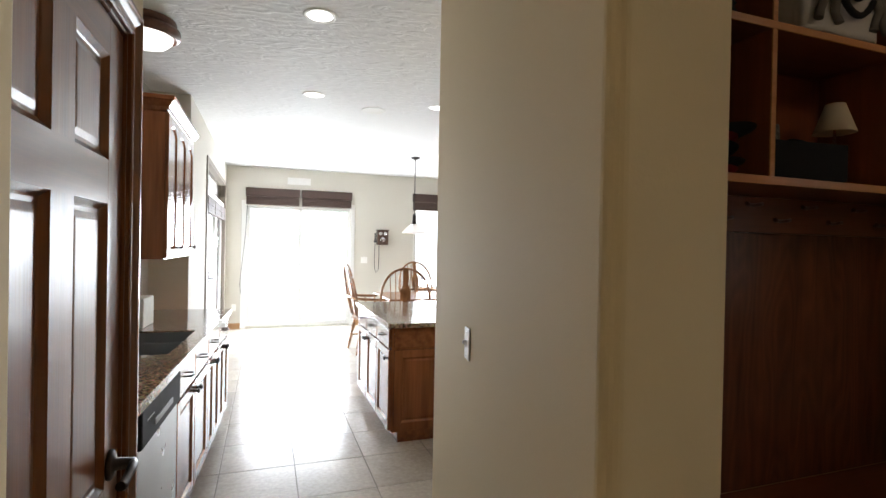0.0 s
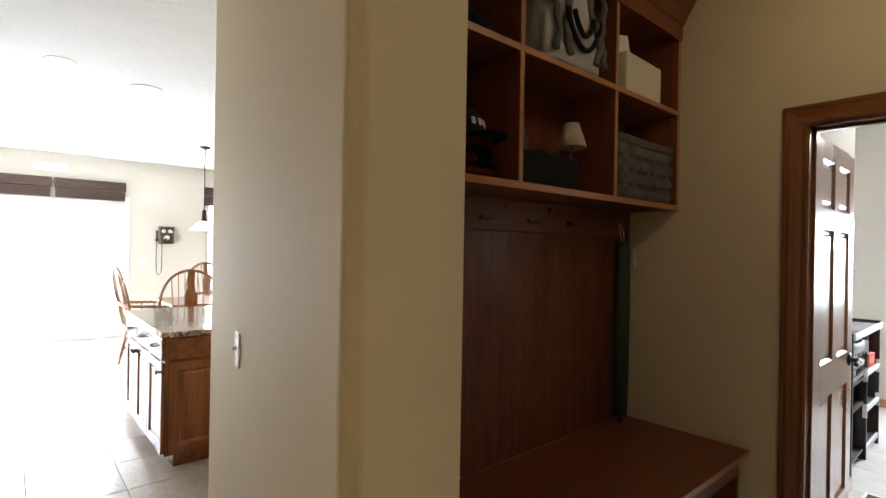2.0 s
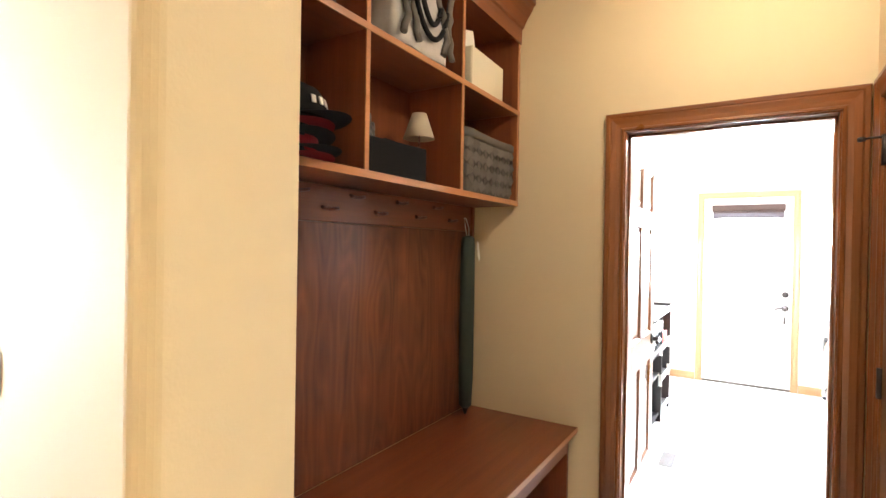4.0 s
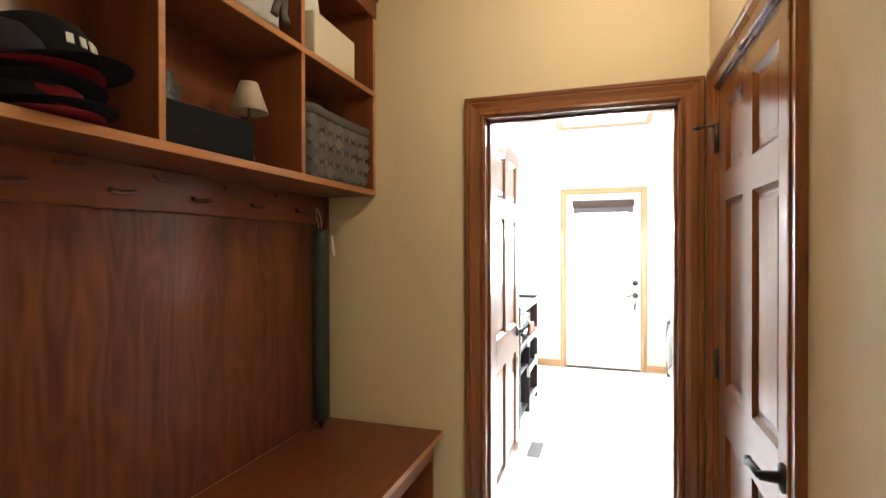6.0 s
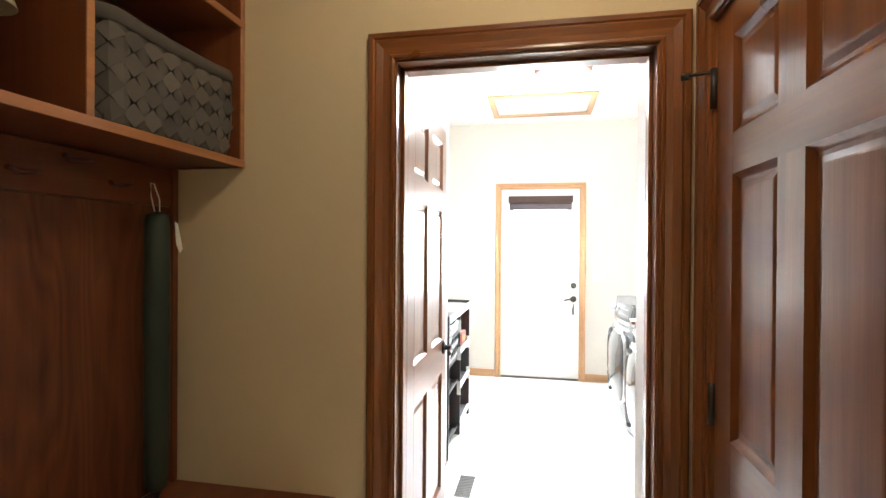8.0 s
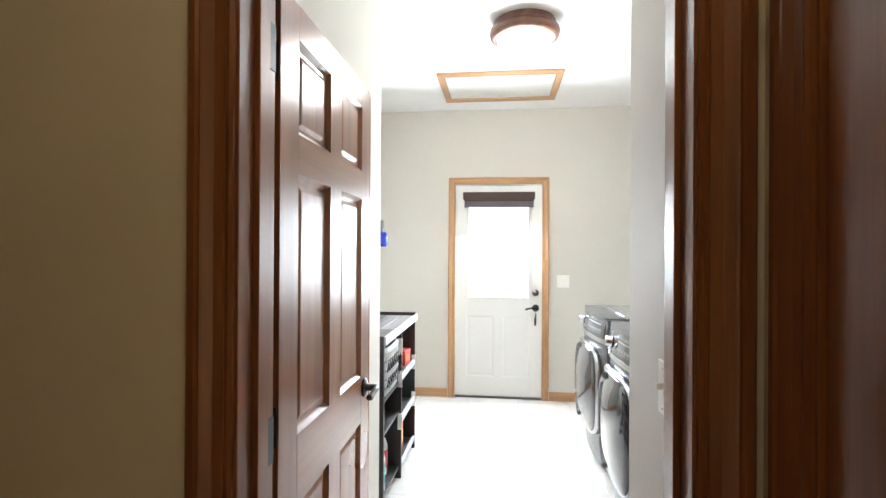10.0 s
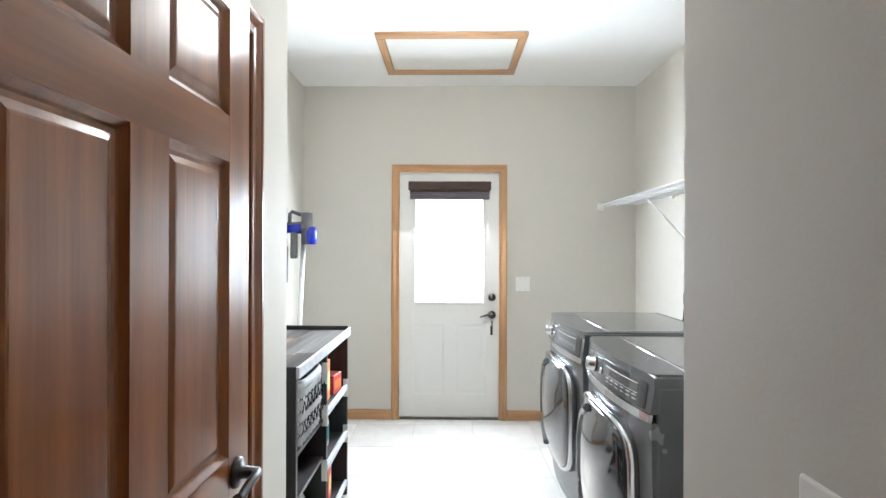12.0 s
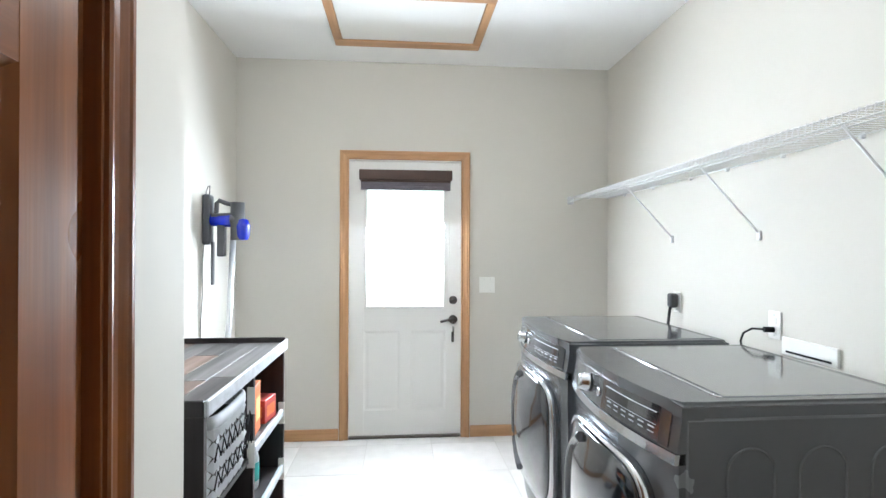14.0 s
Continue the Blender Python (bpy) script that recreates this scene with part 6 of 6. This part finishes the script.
TAUPE = mat("taupe_painted_trim", (0.20, 0.165, 0.13), 0.5, vary=(6, 0.08))
fd = thing("french_door", "white glazed side door and transom in a taupe wooden frame", "door")
DX = 1.98
for a, b, z0, z1, mm in ((7.25, 7.31, 0, 2.42, TAUPE), (9.84, 9.90, 0, 2.42, TAUPE)):
    part("frame", B(DX - 0.03, a, z0, 2.075, b, z1, bevel=0.003), mm, fd)
part("frame", B(DX - 0.03, 7.311, 2.36, 2.075, 9.839, 2.42), TAUPE, fd)
part("transom_bar", B(DX - 0.02, 7.311, 2.0, 2.05, 9.839, 2.07), WHITE, fd)
for a, b in ((7.312, 8.12), (8.13, 8.98), (8.99, 9.838)):
    lf = part("leaf", B(DX, a, 0.02, DX + 0.04, a + 0.11, 1.995, bevel=0.002), WHITE, fd)
    bm = bmesh.new()
    box(bm, DX, b - 0.11, 0.02, DX + 0.04, b, 1.995, bevel=0.002)
    box(bm, DX, a + 0.111, 1.88, DX + 0.04, b - 0.111, 1.995)
    box(bm, DX, a + 0.111, 0.02, DX + 0.04, b - 0.111, 0.25)
    part("rail", bm, WHITE, lf)
    p = part("pane", B(DX + 0.018, a + 0.11, 0.25, DX + 0.022, b - 0.11, 1.88), GLASS, lf)
    p.visible_shadow = False
    p = part("transom_pane", B(DX + 0.018, a, 2.07, DX + 0.022, b, 2.36), GLASS, fd)
    p.visible_shadow = False
hd2 = part("handle", B(DX + 0.04, 8.02, 0.90, DX + 0.05, 8.06, 1.10, bevel=0.004), BRONZE, fd)
part("lever", tube(bmesh.new(), [(DX + 0.05, 8.04, 1.0), (DX + 0.09, 8.04, 1.0), (DX + 0.09, 7.93, 1.0)], 0.009), BRONZE, hd2)
for a, b in ((7.34, 8.10), (8.15, 8.96), (9.0, 9.81)):
    blind("window_shade", DX + 0.045, a, 1.78, DX + 0.10, b, 1.99, ("x", 1), "dark brown woven shade folded on the side door")

rg = thing("wall_register", "white metal air register high on the dining wall", "air vent")
part("frame", B(3.03, KY - 0.010, 2.475, 3.42, KY - 0.0005, 2.595, bevel=0.003), WHITE, rg)
for i in range(8):
    z = 2.487 + i * 0.0125
    part("slat", B(3.045, KY - 0.0145, z, 3.405, KY - 0.0102, z + 0.006), WHITE, rg)

# wall telephone
DWOOD = wood("dark_walnut", (0.035, 0.016, 0.010), (0.09, 0.045, 0.028), 0.4, 0.2)
ph = thing("wall_telephone", "antique style dark wooden wall telephone with hanging cord", "telephone")
part("box", B(4.60, KY - 0.11, 1.46, 4.80, KY - 0.0005, 1.72, bevel=0.006), DWOOD, ph)
part("top_moulding", B(4.59, KY - 0.12, 1.7205, 4.81, KY - 0.0005, 1.735, bevel=0.004), DWOOD, ph)
for dx in (-0.045, 0.045):
    part("bell", turned(bmesh.new(), [(0.032, 0), (0.030, 0.015), (0.012, 0.026), (0, 0.028)], (4.70 + dx, KY - 0.11, 1.665), 18, Matrix.Rotation(math.pi / 2, 4, "X")), METAL, ph)
part("dial", turned(bmesh.new(), [(0.042, 0), (0.042, 0.006), (0.03, 0.012), (0.0, 0.012)], (4.70, KY - 0.11, 1.56), 24, Matrix.Rotation(math.pi / 2, 4, "X")), METAL, ph)
part("receiver", turned(bmesh.new(), [(0.026, 0), (0.03, 0.02), (0.014, 0.05), (0.013, 0.15), (0.02, 0.17)], (4.565, KY - 0.07, 1.50), 16), BLACK, ph)
part("cord", tube(bmesh.new(), [(4.565, KY - 0.07, 1.50), (4.56, KY - 0.05, 1.25), (4.57, KY - 0.04, 1.02), (4.60, KY - 0.04, 0.95), (4.64, KY - 0.04, 1.02), (4.645, KY - 0.04, 1.25), (4.64, KY - 0.05, 1.47)], 0.006, 6), BLACK, ph)

# dining table and chairs
TW = wood("table_wood", (0.16, 0.065, 0.028), (0.32, 0.15, 0.07), 0.3, 0.3, axis=0)
tb = thing("dining_table", "warm brown wooden dining table with turned legs", "table")
TX0, TX1, TY0, TY1 = 4.20, 5.60, 7.42, 8.42
part("tabletop", B(TX0, TY0, 0.735, TX1, TY1, 0.76, bevel=0.008, segments=2), TW, tb)
part("apron", B(TX0 + 0.09, TY0 + 0.09, 0.64, TX1 - 0.09, TY0 + 0.112, 0.7345), TW, tb)
part("apron", B(TX0 + 0.09, TY1 - 0.112, 0.64, TX1 - 0.09, TY1 - 0.09, 0.7345), TW, tb)
part("apron", B(TX0 + 0.09, TY0 + 0.113, 0.64, TX0 + 0.112, TY1 - 0.113, 0.7345), TW, tb)
part("apron", B(TX1 - 0.112, TY0 + 0.113, 0.64, TX1 - 0.09, TY1 - 0.113, 0.7345), TW, tb)
for x in (TX0 + 0.13, TX1 - 0.13):
    for y in (TY0 + 0.13, TY1 - 0.13):
        part("leg", turned(bmesh.new(), [(0.022, 0), (0.03, 0.03), (0.024, 0.10), (0.042, 0.35), (0.045, 0.45), (0.028, 0.52), (0.038, 0.55), (0.038, 0.7345)], (x, y, 0), 16), TW, tb)


def windsor(name, m, label, material, h=1.10, arms=True, group="chairs round the table"):
    c = thing(name, label, "chair", m, group)
    seat = bmesh.new()
    pts = []
    for i in range(24):
        a = 2 * math.pi * i / 24
        pts.append((0.25 * math.copysign(abs(math.cos(a)) ** 0.8, math.cos(a)), 0.225 * math.copysign(abs(math.sin(a)) ** 0.7, math.sin(a))))
    sheet(seat, pts, 0.43, 0.465)
    part("seat", seat, material, c)
    for sx in (-1, 1):
        for sy in (-1, 1):
            bm = bmesh.new()
            a, b = Vector((sx * 0.17, sy * 0.15, 0.43)), Vector((sx * 0.25, sy * 0.225, 0.0))
            ks = [(0, 0.013), (0.15, 0.018), (0.35, 0.021), (0.5, 0.014), (0.55, 0.019), (0.8, 0.015), (1, 0.011)]
            for (u, r), (v, s) in zip(ks, ks[1:]):
                rod(bm, a.lerp(b, u), a.lerp(b, v), r, s, 10)
            part("leg", bm, material, c)
    for sx in (-1, 1):
        part("stretcher", rod(bmesh.new(), (sx * 0.215, -0.19, 0.19), (sx * 0.215, 0.19, 0.19), 0.011), material, c)
    part("stretcher", rod(bmesh.new(), (-0.21, 0, 0.19), (0.21, 0, 0.19), 0.012), material, c)
    lean = lambda z: 0.19 + (z - 0.465) * 0.20
    hoop = []
    for i in range(25):
        a = math.pi * i / 24
        z = 0.72 + (h - 0.72) * math.sin(a) ** 0.8
        hoop.append((0.275 * math.cos(a), lean(z), z))
    hoop = [(0.215, lean(0.465), 0.465)] + hoop + [(-0.215, lean(0.465), 0.465)]
    part("hoop", tube(bmesh.new(), hoop, 0.014, 10), material, c)
    for i in range(-3, 4):
        if i == 0:
            continue
        x = i * 0.058
        zt = 0.72 + (h - 0.72) * max(0, 1 - (x / 0.25) ** 2) ** 0.4
        part("spindle", rod(bmesh.new(), (x * 0.85, lean(0.465), 0.465), (x, lean(zt), zt), 0.0065, 0.005, 8), material, c)
    sp = bmesh.new()
    zs = [0.465, 0.56, 0.62, 0.70, 0.78, 0.86, 0.94, h - 0.01]
    ws = [0.022, 0.030, 0.045, 0.028, 0.055, 0.060, 0.028, 0.032]
    rows = []
    for z, wv in zip(zs, ws):
        rows.append([sp.verts.new((-wv, lean(z) - 0.005, z)), sp.verts.new((wv, lean(z) - 0.005, z)), sp.verts.new((wv, lean(z) + 0.005, z)), sp.verts.new((-wv, lean(z) + 0.005, z))])
    for a, b in zip(rows, rows[1:]):
        for k in range(4):
            j = (k + 1) % 4
            sp.faces.new((a[k], a[j], b[j], b[k]))
    sp.faces.new(rows[0])
    sp.faces.new(rows[-1])
    part("splat", sp, material, c)
    if arms:
        ab = [(-0.27, -0.16, 0.685), (-0.285, 0.0, 0.69), (-0.265, 0.16, 0.70), (-0.17, lean(0.70) + 0.02, 0.705), (0, lean(0.70) + 0.03, 0.705), (0.17, lean(0.70) + 0.02, 0.705), (0.265, 0.16, 0.70), (0.285, 0.0, 0.69), (0.27, -0.16, 0.685)]
        part("arm_rail", tube(bmesh.new(), ab, 0.017, 8), material, c)
        for sx in (-1, 1):
            for y in (-0.13, 0.0):
                part("arm_post", rod(bmesh.new(), (sx * 0.225, y * 0.9, 0.46), (sx * 0.277, y, 0.69), 0.011, 0.009, 8), material, c)
    return c


WIN = wood("windsor_oak", (0.20, 0.085, 0.032), (0.40, 0.20, 0.085), 0.32, 0.3)
WL = "warm oak Windsor armchair with a hooped spindle back"
ch = windsor("windsor_chair", pose(4.34, 7.15, 0, 0, 0, 165) @ Matrix.Scale(1.06, 4), WL + " by the table", WIN, 1.12)
for x, y, r in ((5.05, 8.72, 8), (4.06, 7.95, 93), (5.85, 7.9, -90)):
    tagged(copy_thing(ch, pose(x, y, 0, 0, 0, r)), WL + " at the table")

# ---------------------------------------------------------------- floor tiles
PITCH, JOINT = 0.457, 0.005


def tile_field(name, x0, y0, x1, y1, ox, oy, material):
    """Square floor tiles on a grid through (ox, oy), cut at the edges of the field."""
    cache = {}
    i0, i1 = math.floor((x0 - ox) / PITCH), math.ceil((x1 - ox) / PITCH)
    j0, j1 = math.floor((y0 - oy) / PITCH), math.ceil((y1 - oy) / PITCH)
    for i in range(i0, i1):
        for j in range(j0, j1):
            a, b = max(x0, ox + i * PITCH + JOINT / 2), min(x1, ox + (i + 1) * PITCH - JOINT / 2)
            c, d = max(y0, oy + j * PITCH + JOINT / 2), min(y1, oy + (j + 1) * PITCH - JOINT / 2)
            if b - a < 0.02 or d - c < 0.02:
                continue
            key = (round(b - a, 3), round(d - c, 3))
            if key not in cache:
                bm = B(0, 0, -0.008, b - a, d - c, 0, bevel=0.0015)
                data = bpy.data.meshes.new("tile")
                bm.to_mesh(data)
                bm.free()
                data.materials.append(material)
                cache[key] = data
            t = new("tile", cache[key])
            t.location = (a, c, 0)
            t.parent = bpy.data.objects["floor"]


tile_field("kitchen", 2.05, 2.62, 8.0, KY, 2.895, 4.56, TILE)
tile_field("hall", LX, YR, XL, 2.62, 2.895, 4.56, TILE)
tile_field("laundry", XL, -0.28, 9.2, 2.45, 5.43, 0.6, LFLOOR)
